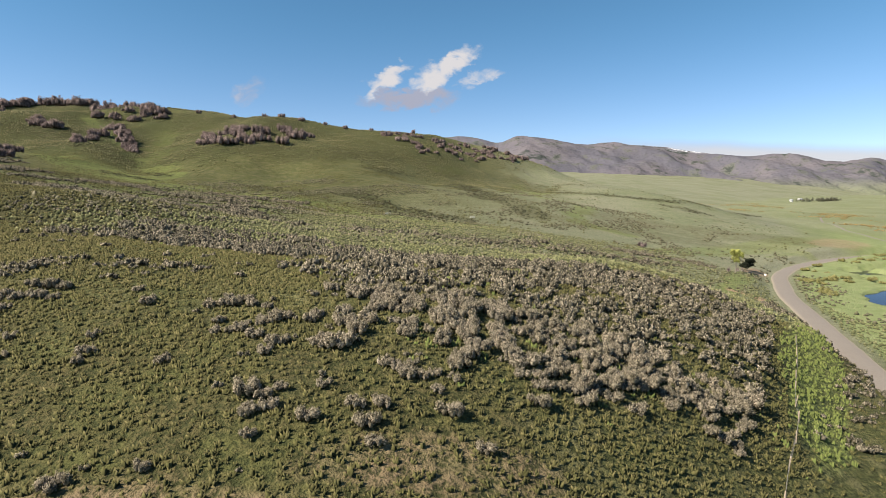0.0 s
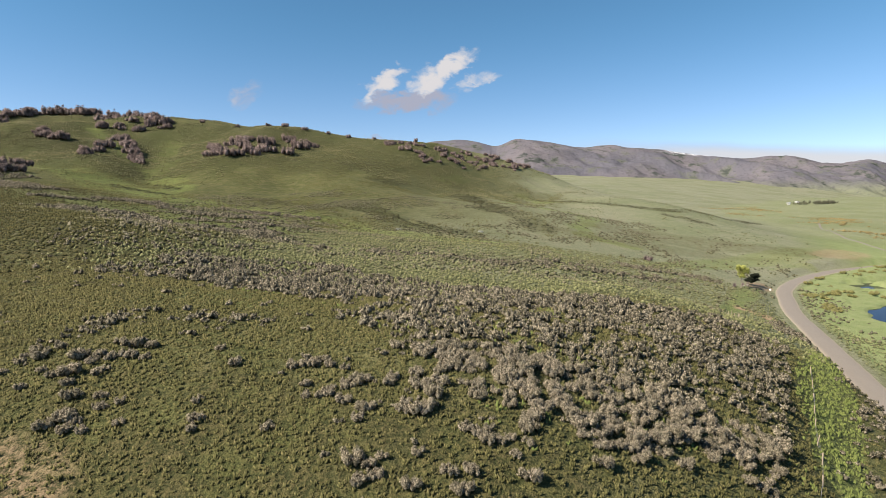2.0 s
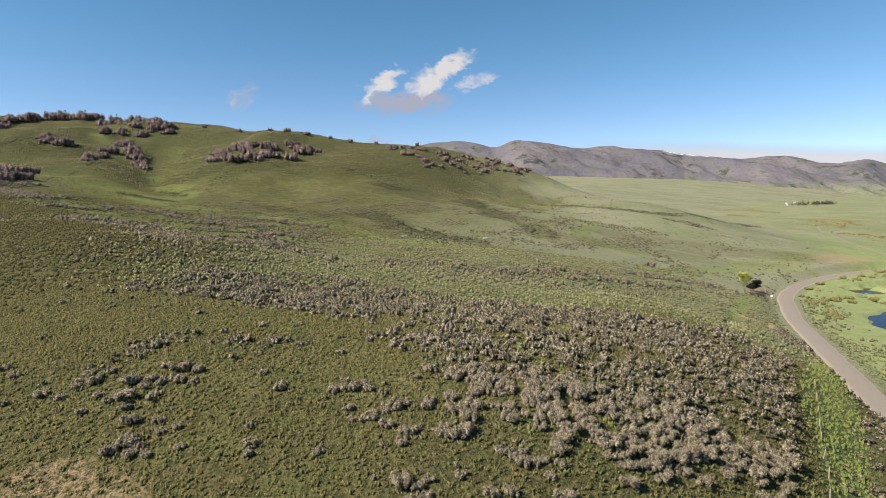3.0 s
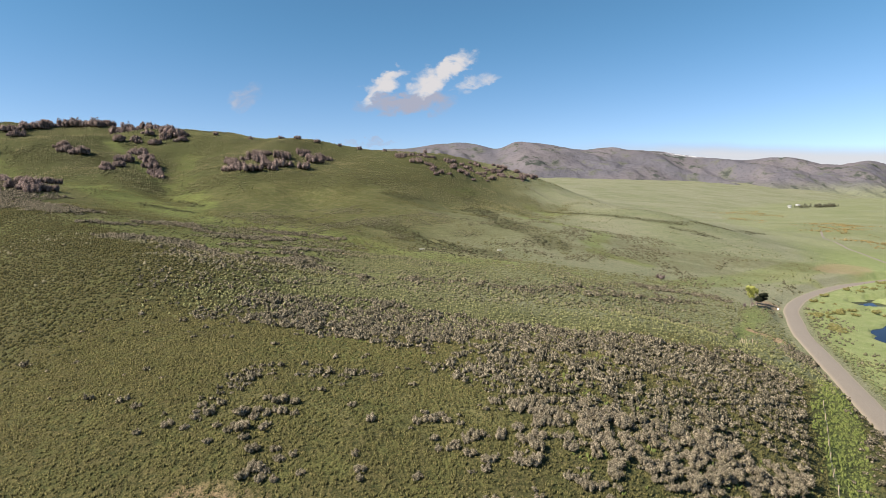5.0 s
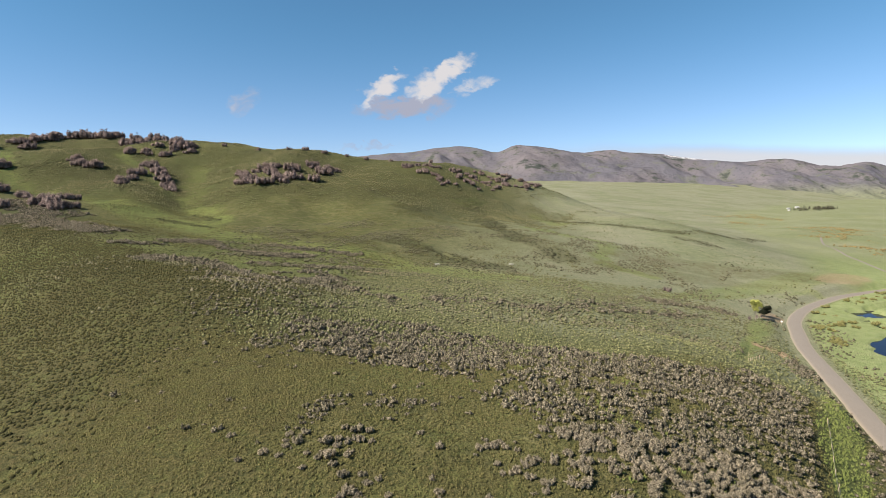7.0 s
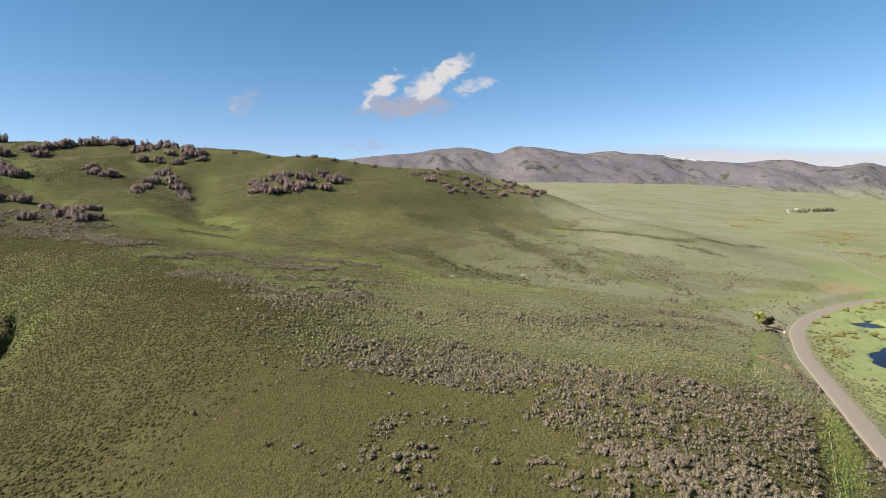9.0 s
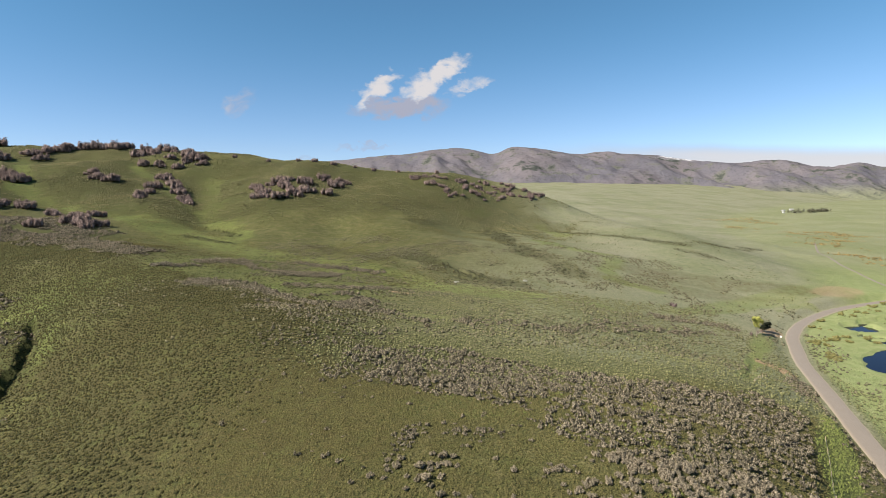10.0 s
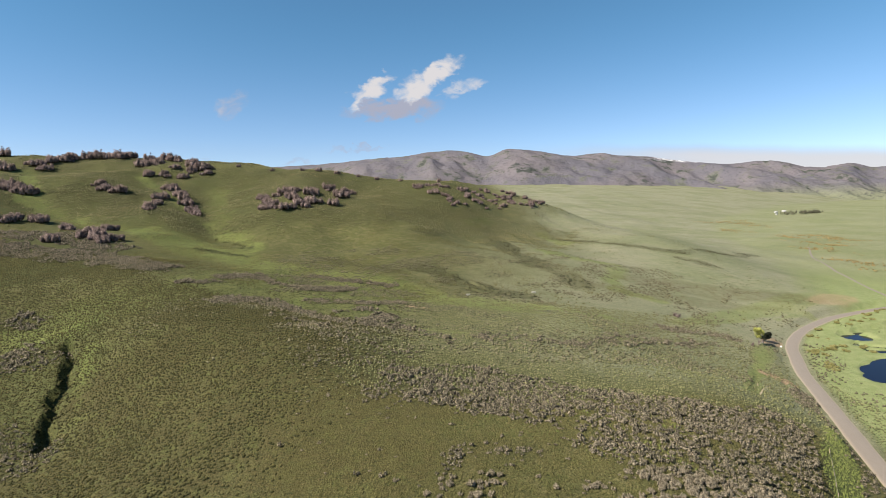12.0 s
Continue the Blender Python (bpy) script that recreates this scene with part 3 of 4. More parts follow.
# ---- far range ----
CREST = rounded([(-3400, 380), (-2200, 400), (-1020, 439), (-630, 465), (-230, 495), (-30, 525), (210, 530), (460, 476), (660, 531), (910, 516), (1210, 465), (1410, 481), (1660, 461), (1910, 446), (2170, 406), (2420, 376), (2670, 370), (2880, 386), (3130, 365), (3310, 327), (3490, 318), (3700, 348), (4050, 311), (4600, 480), (5600, 500)], 6)


def range_height(x, y):
    line = np.array(CREST)
    u = x * 4600 / np.maximum(y, 2500)
    crest = np.interp(u, line[:, 0], line[:, 1]) + 5 * ROUGH.layers(u, 0 * u, 60, 3)
    rise = smooth(2750, 4600, y) * (1 - 0.5 * smooth(4620, 5000, y))
    folds = 1 - 2 * np.abs(ROUGH.layers(x + 0.25 * y, y * 0.7, 620, 6, 0.52))
    cut = smooth(2800, 3300, y) * smooth(4590, 4100, y)
    return -60 + (crest + 60) * rise + (folds - 0.7) * 95 * cut + 10 * ROUGH.layers(x, y, 160, 4) * cut


rx, ry = np.arange(-3000, 5300, 24.0), np.arange(2750, 4900, 20.0)
qx, qy = np.meshgrid(rx, ry)
qz = range_height(qx, qy)
snow = smooth(1500, 1900, qx) * smooth(-0.05, 0.15, PATCH.layers(qx, 2 * qy, 150, 3)) * smooth(4400, 4480, qy)
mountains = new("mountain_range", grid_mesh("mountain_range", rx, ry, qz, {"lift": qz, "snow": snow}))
mountains.data.materials.append(HAZY_SLOPES)
tagged(mountains, "distant brown and grey brush-covered mountains with snow on the far peaks", "mountains", kind="structure")

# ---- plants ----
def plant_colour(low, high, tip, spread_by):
    """Foliage whose tips differ from its inside, which is darkened as painted shade, a little different from plant to
    plant.
    """
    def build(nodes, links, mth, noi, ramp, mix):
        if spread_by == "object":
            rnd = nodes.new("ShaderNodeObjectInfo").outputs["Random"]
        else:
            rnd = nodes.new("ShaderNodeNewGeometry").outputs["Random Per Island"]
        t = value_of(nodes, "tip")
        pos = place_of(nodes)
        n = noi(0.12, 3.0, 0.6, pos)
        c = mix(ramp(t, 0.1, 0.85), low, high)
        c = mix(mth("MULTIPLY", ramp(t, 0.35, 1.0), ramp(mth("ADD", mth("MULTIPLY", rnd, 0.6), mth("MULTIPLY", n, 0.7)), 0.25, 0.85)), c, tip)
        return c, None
    return build


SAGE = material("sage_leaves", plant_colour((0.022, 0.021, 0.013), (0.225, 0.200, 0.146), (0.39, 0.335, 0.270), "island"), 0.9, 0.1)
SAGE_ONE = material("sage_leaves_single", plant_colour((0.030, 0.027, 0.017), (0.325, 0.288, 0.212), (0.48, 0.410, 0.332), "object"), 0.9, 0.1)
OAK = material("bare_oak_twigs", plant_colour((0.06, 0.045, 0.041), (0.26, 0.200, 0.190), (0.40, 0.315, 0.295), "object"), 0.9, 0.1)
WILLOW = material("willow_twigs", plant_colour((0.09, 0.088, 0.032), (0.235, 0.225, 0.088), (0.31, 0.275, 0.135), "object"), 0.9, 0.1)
FAR_WILLOW = material("far_willow_twigs", plant_colour((0.12, 0.10, 0.045), (0.36, 0.27, 0.11), (0.46, 0.30, 0.17), "island"), 0.9, 0.1)
SPRING = material("spring_leaves", plant_colour((0.14, 0.15, 0.04), (0.38, 0.40, 0.10), (0.48, 0.47, 0.16), "island"), 0.8, 0.15)
JUNIPER = material("juniper_needles", plant_colour((0.008, 0.010, 0.007), (0.018, 0.022, 0.014), (0.03, 0.034, 0.02), "island"), 0.9, 0.05)
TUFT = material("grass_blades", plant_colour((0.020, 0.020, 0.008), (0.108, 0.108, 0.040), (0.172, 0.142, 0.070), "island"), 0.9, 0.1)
# darker copy of the grass blades; dims the west slope by colour, not light
DARKENED_TUFT = material("darkened_blades", plant_colour((0.014, 0.015, 0.006), (0.080, 0.079, 0.028), (0.125, 0.103, 0.046), "island"), 0.9, 0.1)
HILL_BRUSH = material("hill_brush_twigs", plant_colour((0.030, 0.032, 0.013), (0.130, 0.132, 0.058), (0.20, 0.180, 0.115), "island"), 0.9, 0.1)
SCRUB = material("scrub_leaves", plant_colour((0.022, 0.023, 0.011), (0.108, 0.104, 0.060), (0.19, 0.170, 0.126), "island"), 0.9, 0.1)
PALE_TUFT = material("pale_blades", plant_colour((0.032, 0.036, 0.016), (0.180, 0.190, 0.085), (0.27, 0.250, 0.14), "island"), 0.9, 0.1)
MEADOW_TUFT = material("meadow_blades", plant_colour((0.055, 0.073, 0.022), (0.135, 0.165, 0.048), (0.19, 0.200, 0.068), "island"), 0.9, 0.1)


def bark(nodes, links, mth, noi, ramp, mix):
    n = noi(9.0, 4.0, 0.6, place_of(nodes))
    return mix(n, (0.10, 0.085, 0.07), (0.30, 0.27, 0.23)), (n, 0.5, 0.05)


BARK = material("bark", bark, 0.95, 0.1)
PALE_BARK = material("pale_dead_wood", lambda nodes, links, mth, noi, ramp, mix: (
    mix(noi(6.0, 4.0, 0.6, place_of(nodes)), (0.30, 0.27, 0.23), (0.52, 0.48, 0.42)), None), 0.95, 0.1)


def sprigs(rs, count, lobes, thick, low=-0.1, up=0.35, long=0.42):
    """Many small spindle sprigs over a clump of domes: vertices, triangles, and how near each vertex is to the outside."""
    lob = np.array(lobes)                                   # x, y, z, radius, height
    pick = rs.choice(len(lob), count, p=lob[:, 3] ** 2 / (lob[:, 3] ** 2).sum())
    az, h = rs.uniform(0, 2 * np.pi, count), rs.uniform(low, 1, count)
    r = np.sqrt(np.clip(1 - h * h, 0, 1))
    out = np.stack([r * np.cos(az), r * np.sin(az), h], 1)
    size = lob[pick, 3]
    scale = np.stack([size, size, lob[pick, 4]], 1)
    reach = rs.uniform(0.72, 1.12, count)[:, None]
    tip = lob[pick, :3] + out * scale * reach
    way = out + np.array([0, 0, up]) + rs.normal(0, 0.28, (count, 3))
    way /= np.linalg.norm(way, axis=1)[:, None]
    root = tip - way * (long * size * rs.uniform(0.7, 1.3, count))[:, None]
    side = np.cross(way, rs.normal(0, 1, (count, 3)))
    side /= np.linalg.norm(side, axis=1)[:, None]
    other = np.cross(way, side)
    w = (thick * size * rs.uniform(0.7, 1.4, count))[:, None]
    ring = [root + w * (math.cos(a) * side + math.sin(a) * other) for a in (0.0, 2.094, 4.189)]
    co = np.stack([*ring, tip], 1).reshape(-1, 3)
    co[:, 2] = np.maximum(co[:, 2], -0.05)
    tri = np.array([(0, 1, 3), (1, 2, 3), (2, 0, 3)])
    faces = (np.arange(count)[:, None, None] * 4 + tri[None]).reshape(-1, 3)
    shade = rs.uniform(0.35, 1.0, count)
    # sprig roots take the dark inner colour, painted shade within the crown
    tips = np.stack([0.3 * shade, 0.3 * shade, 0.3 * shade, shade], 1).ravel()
    return co, faces, tips


def stem(points, radii, sides=5):
    """A tapered limb along a line."""
    pts, co = np.array(points, float), []
    for p, rad in zip(pts, radii):
        for k in range(sides):
            a = 2 * math.pi * k / sides
            co.append((p[0] + rad * math.cos(a), p[1] + rad * math.sin(a), p[2]))
    faces = []
    for j in range(len(pts) - 1):
        for k in range(sides):
            a, b = j * sides + k, j * sides + (k + 1) % sides
            faces += [(a, b, b + sides), (a, b + sides, a + sides)]
    return np.array(co), np.array(faces)


def merge(pieces):
    """Several (vertices, triangles) into one."""
    co, faces, n = [], [], 0
    for c, f in pieces:
        co.append(c)
        faces.append(f + n)
        n += len(c)
    return np.concatenate(co), np.concatenate(faces)


def limb_set(rs, count, length, thick, lean=0.5):
    """Limbs that fork from one foot, in one connected mesh."""
    co, faces = [(0.0, 0.0, -0.2)], []
    for k in range(count):
        a, l = 6.283 * k / count + rs.uniform(-0.4, 0.4), length * rs.uniform(0.7, 1.1)
        dx, dy = math.cos(a) * lean * l, math.sin(a) * lean * l
        n = len(co)
        for q in range(4):
            b = 1.571 * q
            co.append((0.35 * dx + thick * math.cos(b), 0.35 * dy + thick * math.sin(b), 0.45 * l))
        co.append((dx, dy, l))
        for q in range(4):
            e, f = n + q, n + (q + 1) % 4
            faces += [(0, f, e), (e, f, n + 4)]
    return np.array(co), np.array(faces)


def ball(level):
    """A unit ball of small triangles."""
    bm = bmesh.new()
    bmesh.ops.create_icosphere(bm, subdivisions=level, radius=1.0)
    co, faces = np.array([v.co[:] for v in bm.verts]), np.array([[v.index for v in f.verts] for f in bm.faces])
    bm.free()
    return co, faces


BALL_LOW, BALL_FINE = ball(1), ball(2)


def leafy_mass(rs, lobes, level, rough=0.16):
    """Ragged leafy lobes: vertices, triangles and tips, for the dense inside of a shrub."""
    shape, tri = BALL_LOW if level == 1 else BALL_FINE
    cos, fcs, n = [], [], 0
    for x, y, z, r, h in lobes:
        k = 1 + rs.normal(0, rough, len(shape))
        cos.append(shape * k[:, None] * np.array([r, r, h]) + np.array([x, y, z]))
        fcs.append(tri + n)
        n += len(shape)
    co = np.concatenate(cos)
    co[:, 2] = np.maximum(co[:, 2], -0.06)
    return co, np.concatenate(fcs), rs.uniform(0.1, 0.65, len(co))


def bush(rs, lobes, level, count, thick, up=0.5, long=0.4, rough=0.16):
    """A shrub crown: leafy lobes with sprigs that break their outline."""
    core = [(x, y, z * 0.85, r * 0.62, h * 0.66) for x, y, z, r, h in lobes]
    a, b = leafy_mass(rs, core, level, rough), sprigs(rs, count, lobes, thick, up=up, long=long)
    return np.concatenate([a[0], b[0]]), np.concatenate([a[1], b[1] + len(a[0])]), np.concatenate([a[2], b[2]])


def lobes_of(rs, count, wide, tall, size):
    """Lobes of a clump: x, y, z, radius, height."""
    out = []
    for k in range(count + 1):
        a, d = rs.uniform(0, 6.283), wide * (0.15 if k == 0 else rs.uniform(0.35, 0.72))
        r = wide * size * rs.uniform(0.65, 1.05)
        h = tall * rs.uniform(0.32, 0.5)
        out.append((d * math.cos(a), d * math.sin(a), h * rs.uniform(0.6, 1.1), r, h))
    return out


def part(name, mesh, mat, parent, label=""):
    ob = new(name, mesh)
    if not mesh.materials:
        mesh.materials.append(mat)
    ob.parent = parent
    return tagged(ob, label)


def shrub_kind(name, seed, wide, tall, count, thick, mat, lobes=5, size=0.6, wood=BARK, limbs=5, up=0.35, long=0.42, level=1):
    """Meshes of a shrub: its woody stems and its crown of sprigs."""
    rs = np.random.RandomState(seed)
    co, faces, tips = bush(rs, lobes_of(rs, lobes, wide, tall, size), 2 if level == 2 else 1, count, thick, up, long)
    crown = raw_mesh(name + "_crown", co, faces, False, {"tip": tips})
    crown.materials.append(mat)
    c, f = limb_set(rs, limbs, tall * 0.6, 0.03 * wide, 0.5)
    stems = raw_mesh(name + "_stems", c, f)
    stems.materials.append(wood)
    return stems, crown


def plant(name, kind, x, y, scale, turn, label, category, group, sink=0.0, wood="woody_base", crown="crown", zs=1.0):
    """One shrub as a thing with stems and crown, standing on the ground."""
    ob = new(name)
    ob.matrix_world = pose(x, y, float(height(x, y)) - sink, 0, 0, turn) @ Matrix.Diagonal((scale, scale, scale * zs, 1))
    part(wood, kind[0], None, ob)
    part(crown, kind[1], None, ob)
    return tagged(ob, label, category, group)


def scatter(rs, x0, x1, y0, y1, cell, chance):
    """Jittered places where chance(x, y) allows."""
    gx, gy = np.meshgrid(np.arange(x0, x1, cell), np.arange(y0, y1, cell))
    x = (gx + rs.uniform(-0.5, 0.5, gx.shape) * cell).ravel()
    y = (gy + rs.uniform(-0.5, 0.5, gy.shape) * cell).ravel()
    keep = rs.uniform(0, 1, len(x)) < chance(x, y)
    x, y = x[keep], y[keep]
    keep = (along(x, y, ROAD)[0] > ROAD_HALF + 0.8) & (water_depth(x, y) < -0.3) & (np.hypot((x - 13.5) / 6.5, (y - 198) / 3) > 1)
    return x[keep], y[keep]


def joined_plants(name, rs, x, y, size, variants, mat, label, category, flat=0.8):
    """Plants that nobody could count, as one mesh."""
    z = height(x, y)
    which = rs.randint(0, len(variants), len(x))
    cos, fcs, tps, n = [], [], [], 0
    for k, (co, faces, tips) in enumerate(variants):
        i = np.nonzero(which == k)[0]
        a, s = rs.uniform(0, 6.283, len(i)), size[i]
        c, sn = np.cos(a)[:, None], np.sin(a)[:, None]
        px = co[None, :, 0] * c - co[None, :, 1] * sn
        py = co[None, :, 0] * sn + co[None, :, 1] * c
        p = np.stack([px * s[:, None] + x[i, None], py * s[:, None] + y[i, None],
                      co[None, :, 2] * s[:, None] * rs.uniform(flat, 1.1, len(i))[:, None] + z[i, None] - 0.03], 2)
        cos.append(p.reshape(-1, 3))
        fcs.append((faces[None] + (np.arange(len(i)) * len(co))[:, None, None]).reshape(-1, 3) + n)
        tps.append(np.tile(tips, len(i)))
        n += len(i) * len(co)
    ob = new(name, raw_mesh(name, np.concatenate(cos), np.concatenate(fcs), False, {"tip": np.concatenate(tps)}))
    ob.data.materials.append(mat)
    return tagged(ob, label, category, kind="stuff")


def sage_chance(x, y):
    d = np.maximum.reduce([field(x, y), strips(SAGE_DENSE, x, y), spread(SAGE_LOOSE, x, y), strips(STRIPS, x, y)])
    gaps = smooth(-0.22, 0.06, PATCH.layers(x + 300, y, 7, 3))
    return np.clip(d * (0.42 + 0.58 * gaps), 0, 1) * (1 - 0.9 * spread(LUSH[5:], x, y)) * (along(x, y, FENCE)[0] > 1.1) * (along(x, y, PATH)[0] > 1.0) * (1 - spread(BARE, x, y, 0.4))


FENCE = rounded([(13, 18), (22, 32), (27, 38.5), (31, 44), (35, 50.5), (42, 60.5), (49.5, 72)], 6)
rs = np.random.RandomState(5)

# single sagebrush plants on the spur the camera passes nearest, and the rest of the stand as one mesh
sx, sy = scatter(rs, -330, 140, 22, 305, 1.02, lambda x, y: 0.95 * sage_chance(x, y))
sizes = np.clip(rs.lognormal(-0.24, 0.28, len(sx)), 0.4, 1.35) * (0.80 + 0.20 * field(sx, sy) + 0.42 * smooth(100, 140, sy))
close = (sy < 68) & (sx > -60) & (sx < 40) & (sizes > 0.5)
order = np.nonzero(close)[0]
order = order[np.argsort(sy[order])][:290]
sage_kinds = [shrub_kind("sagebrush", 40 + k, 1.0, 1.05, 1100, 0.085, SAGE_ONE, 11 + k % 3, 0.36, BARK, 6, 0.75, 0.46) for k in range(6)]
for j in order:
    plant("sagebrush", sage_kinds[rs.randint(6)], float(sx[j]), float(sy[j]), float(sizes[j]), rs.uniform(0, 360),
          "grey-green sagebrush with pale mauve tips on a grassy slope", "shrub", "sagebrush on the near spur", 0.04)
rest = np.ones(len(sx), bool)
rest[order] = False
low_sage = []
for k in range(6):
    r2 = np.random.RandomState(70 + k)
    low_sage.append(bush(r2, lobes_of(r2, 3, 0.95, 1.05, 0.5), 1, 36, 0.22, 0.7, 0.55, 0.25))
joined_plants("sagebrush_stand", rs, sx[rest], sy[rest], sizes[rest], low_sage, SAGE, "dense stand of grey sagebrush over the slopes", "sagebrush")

def mound(r2, rings):
    """A small bunch of grass: a ragged hump, pale at its top, its foot darkened as painted shade."""
    n = 5
    co, tips, faces = [], [], []
    for q in range(rings):
        for k in range(n):
            ang, r = 6.283 * (k + 0.5 * q + r2.uniform(-0.45, 0.45)) / n, (1.0, 0.75)[q] * r2.uniform(0.4, 1.4)
            co.append((r * math.cos(ang), r * math.sin(ang), (-0.08, 0.6)[q] * r2.uniform(0.4, 1.7)))
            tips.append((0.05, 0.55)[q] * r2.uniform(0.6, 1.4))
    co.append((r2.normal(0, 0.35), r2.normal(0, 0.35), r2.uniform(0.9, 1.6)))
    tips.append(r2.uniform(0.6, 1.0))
    for k in range(n):
        e = (k + 1) % n
        if rings == 2:
            faces += [(k, e, n + k), (e, n + e, n + k)]
        faces.append(((rings - 1) * n + k, (rings - 1) * n + e, rings * n))
    return np.array(co), np.array(faces), np.array(tips)


# brush on the far slopes, and low scrub between the spur and the ridge
mounds = [mound(np.random.RandomState(140 + k), 2) for k in range(8)]
low_mounds = [mound(np.random.RandomState(150 + k), 1) for k in range(8)]


def hill_chance(x, y):
    patch = smooth(-0.25, 0.15, PATCH.layers(x + 90, y, 17, 3))
    dark = np.maximum(spread(DIM_SLOPES, x, y), spread(SAGE_HILL, x, y))
    return dark * (0.3 + 0.65 * patch) * (1 - 0.95 * strips(LUSH_STRIPS, x, y)) * smooth(0, 25, y - np.interp(x, [-420, -300, -240, -150, -60, 20], [395, 360, 350, 320, 270, 260]))


low_hill = []
for k in range(6):
    r2 = np.random.RandomState(90 + k)
    low_hill.append(bush(r2, lobes_of(r2, k % 2, 0.9, 0.8, 0.65), 1, 8, 0.34, 0.3, 0.5, 0.2))
hx, hy = scatter(rs, -540, 200, 225, 680, 1.5, hill_chance)
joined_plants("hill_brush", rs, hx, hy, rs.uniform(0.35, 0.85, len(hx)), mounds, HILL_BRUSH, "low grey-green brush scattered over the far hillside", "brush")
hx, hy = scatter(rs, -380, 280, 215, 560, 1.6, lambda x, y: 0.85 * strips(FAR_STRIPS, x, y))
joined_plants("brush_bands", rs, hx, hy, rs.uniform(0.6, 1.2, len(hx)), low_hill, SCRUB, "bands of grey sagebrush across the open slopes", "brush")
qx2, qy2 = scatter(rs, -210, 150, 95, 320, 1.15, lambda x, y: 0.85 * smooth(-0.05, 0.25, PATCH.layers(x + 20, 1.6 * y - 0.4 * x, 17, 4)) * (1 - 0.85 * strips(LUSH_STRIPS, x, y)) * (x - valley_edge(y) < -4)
                   * (1 - 0.5 * np.clip(brightened_grass(x, y), 0, 1)) * smooth(95, 125, y) * smooth(-150, -110, x))
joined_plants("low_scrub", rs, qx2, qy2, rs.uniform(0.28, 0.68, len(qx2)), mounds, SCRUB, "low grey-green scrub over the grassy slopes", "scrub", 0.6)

# bunch grass and seedling sage between the shrubs
def bunch(r2, stalks, spread_out):
    """A bunch of grass: tapered wisps that lean out from one foot."""
    co, faces, tips = [], [], []
    for k in range(stalks):
        ang, lean = 6.283 * (k + r2.uniform(-0.4, 0.4)) / stalks, r2.uniform(0.15, 1.0) * spread_out
        base = np.array([0.45 * lean * math.cos(ang), 0.45 * lean * math.sin(ang), -0.06])
        tip = np.array([lean * math.cos(ang), lean * math.sin(ang), r2.uniform(0.55, 1.05) * (1.1 - 0.35 * lean)])
        wide, turn, n = r2.uniform(0.22, 0.4), r2.uniform(0, 6.283), len(co)
        for q in range(3):
            co.append(tuple(base + wide * np.array([math.cos(turn + 2.094 * q), math.sin(turn + 2.094 * q), 0.25 * r2.uniform(0, 1)])))
            # low tip values darken the foot of each wisp in place of shade
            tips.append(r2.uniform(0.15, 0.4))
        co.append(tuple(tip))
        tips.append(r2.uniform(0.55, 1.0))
        faces += [(n, n + 1, n + 3), (n + 1, n + 2, n + 3), (n + 2, n, n + 3)]
    return np.array(co), np.array(faces), np.array(tips)


bunches = [bunch(np.random.RandomState(120 + k), 5, 0.9) for k in range(8)]
tufts = [bunch(np.random.RandomState(130 + k), 3, 0.7) for k in range(6)]
tx, ty = scatter(rs, -85, 58, 13, 92, 0.40, lambda x, y: (0.85 + 0.6 * PATCH.layers(x, y, 5, 3)) * smooth(90, 70, y) * smooth(-82, -66, x) * (1 - spread(LUSH[5:6], x, y)) * (1 - 0.8 * smooth(0, 3, x - np.interp(y, [18, 32, 50, 72, 90], [14, 22.5, 35, 50, 60]))) * (1 - 0.8 * spread(BARE, x, y, 0.4)))
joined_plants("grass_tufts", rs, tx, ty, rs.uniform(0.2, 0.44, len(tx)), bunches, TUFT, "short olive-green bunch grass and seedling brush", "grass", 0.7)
tx, ty = scatter(rs, -285, 60, 16, 250, 0.78, lambda x, y: (0.85 + 0.6 * PATCH.layers(x, y, 6, 3)) * (x - valley_edge(y) < 5) * smooth(-50, -80, x - 0.3 * (y - 90)) * (1 - 0.75 * np.clip(brightened_grass(x, y), 0, 1))
                 * (1 - 0.85 * smooth(0, 15, y - 150 + 0.45 * (x + 90)) * smooth(-185, -160, x)))
ux, uy = scatter(rs, -120, 100, 60, 215, 0.74, lambda x, y: (0.8 + 0.6 * PATCH.layers(x, y, 6, 3)) * (x - valley_edge(y) < 5) * smooth(70, 90, y) * smooth(-80, -50, x - 0.3 * (y - 90))
                 * (1 - 0.6 * np.clip(brightened_grass(x, y), 0, 1)) * (1 - 0.85 * strips(LUSH_STRIPS, x, y)))
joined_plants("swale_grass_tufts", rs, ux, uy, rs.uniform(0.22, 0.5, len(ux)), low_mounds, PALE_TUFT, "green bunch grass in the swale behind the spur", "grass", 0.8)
joined_plants("slope_grass_tufts", rs, tx, ty, rs.uniform(0.24, 0.5, len(tx)), low_mounds, DARKENED_TUFT, "olive-green bunch grass over the slopes and the swale", "grass", 0.9)
lx, ly = scatter(rs, -45, 110, 14, 170, 0.55, lambda x, y: np.maximum(0.7 * spread(LUSH[5:6], x, y), 0.2 * field(x, y) * smooth(-0.1, 0.2, PATCH.layers(x + 70, y, 8, 3)) * smooth(85, 60, y)))
joined_plants("lush_grass_tufts", rs, lx, ly, rs.uniform(0.3, 0.6, len(lx)), tufts, MEADOW_TUFT, "lush green grass along the fence and the small wash", "grass", 0.6)
fx, fy = scatter(rs, -430, 200, 200, 520, 1.7, lambda x, y: 0.9 * smooth(-0.15, 0.25, PATCH.layers(x, y, 16, 3)) * (1 - 0.85 * np.clip(brightened_grass(x, y), 0, 1)))
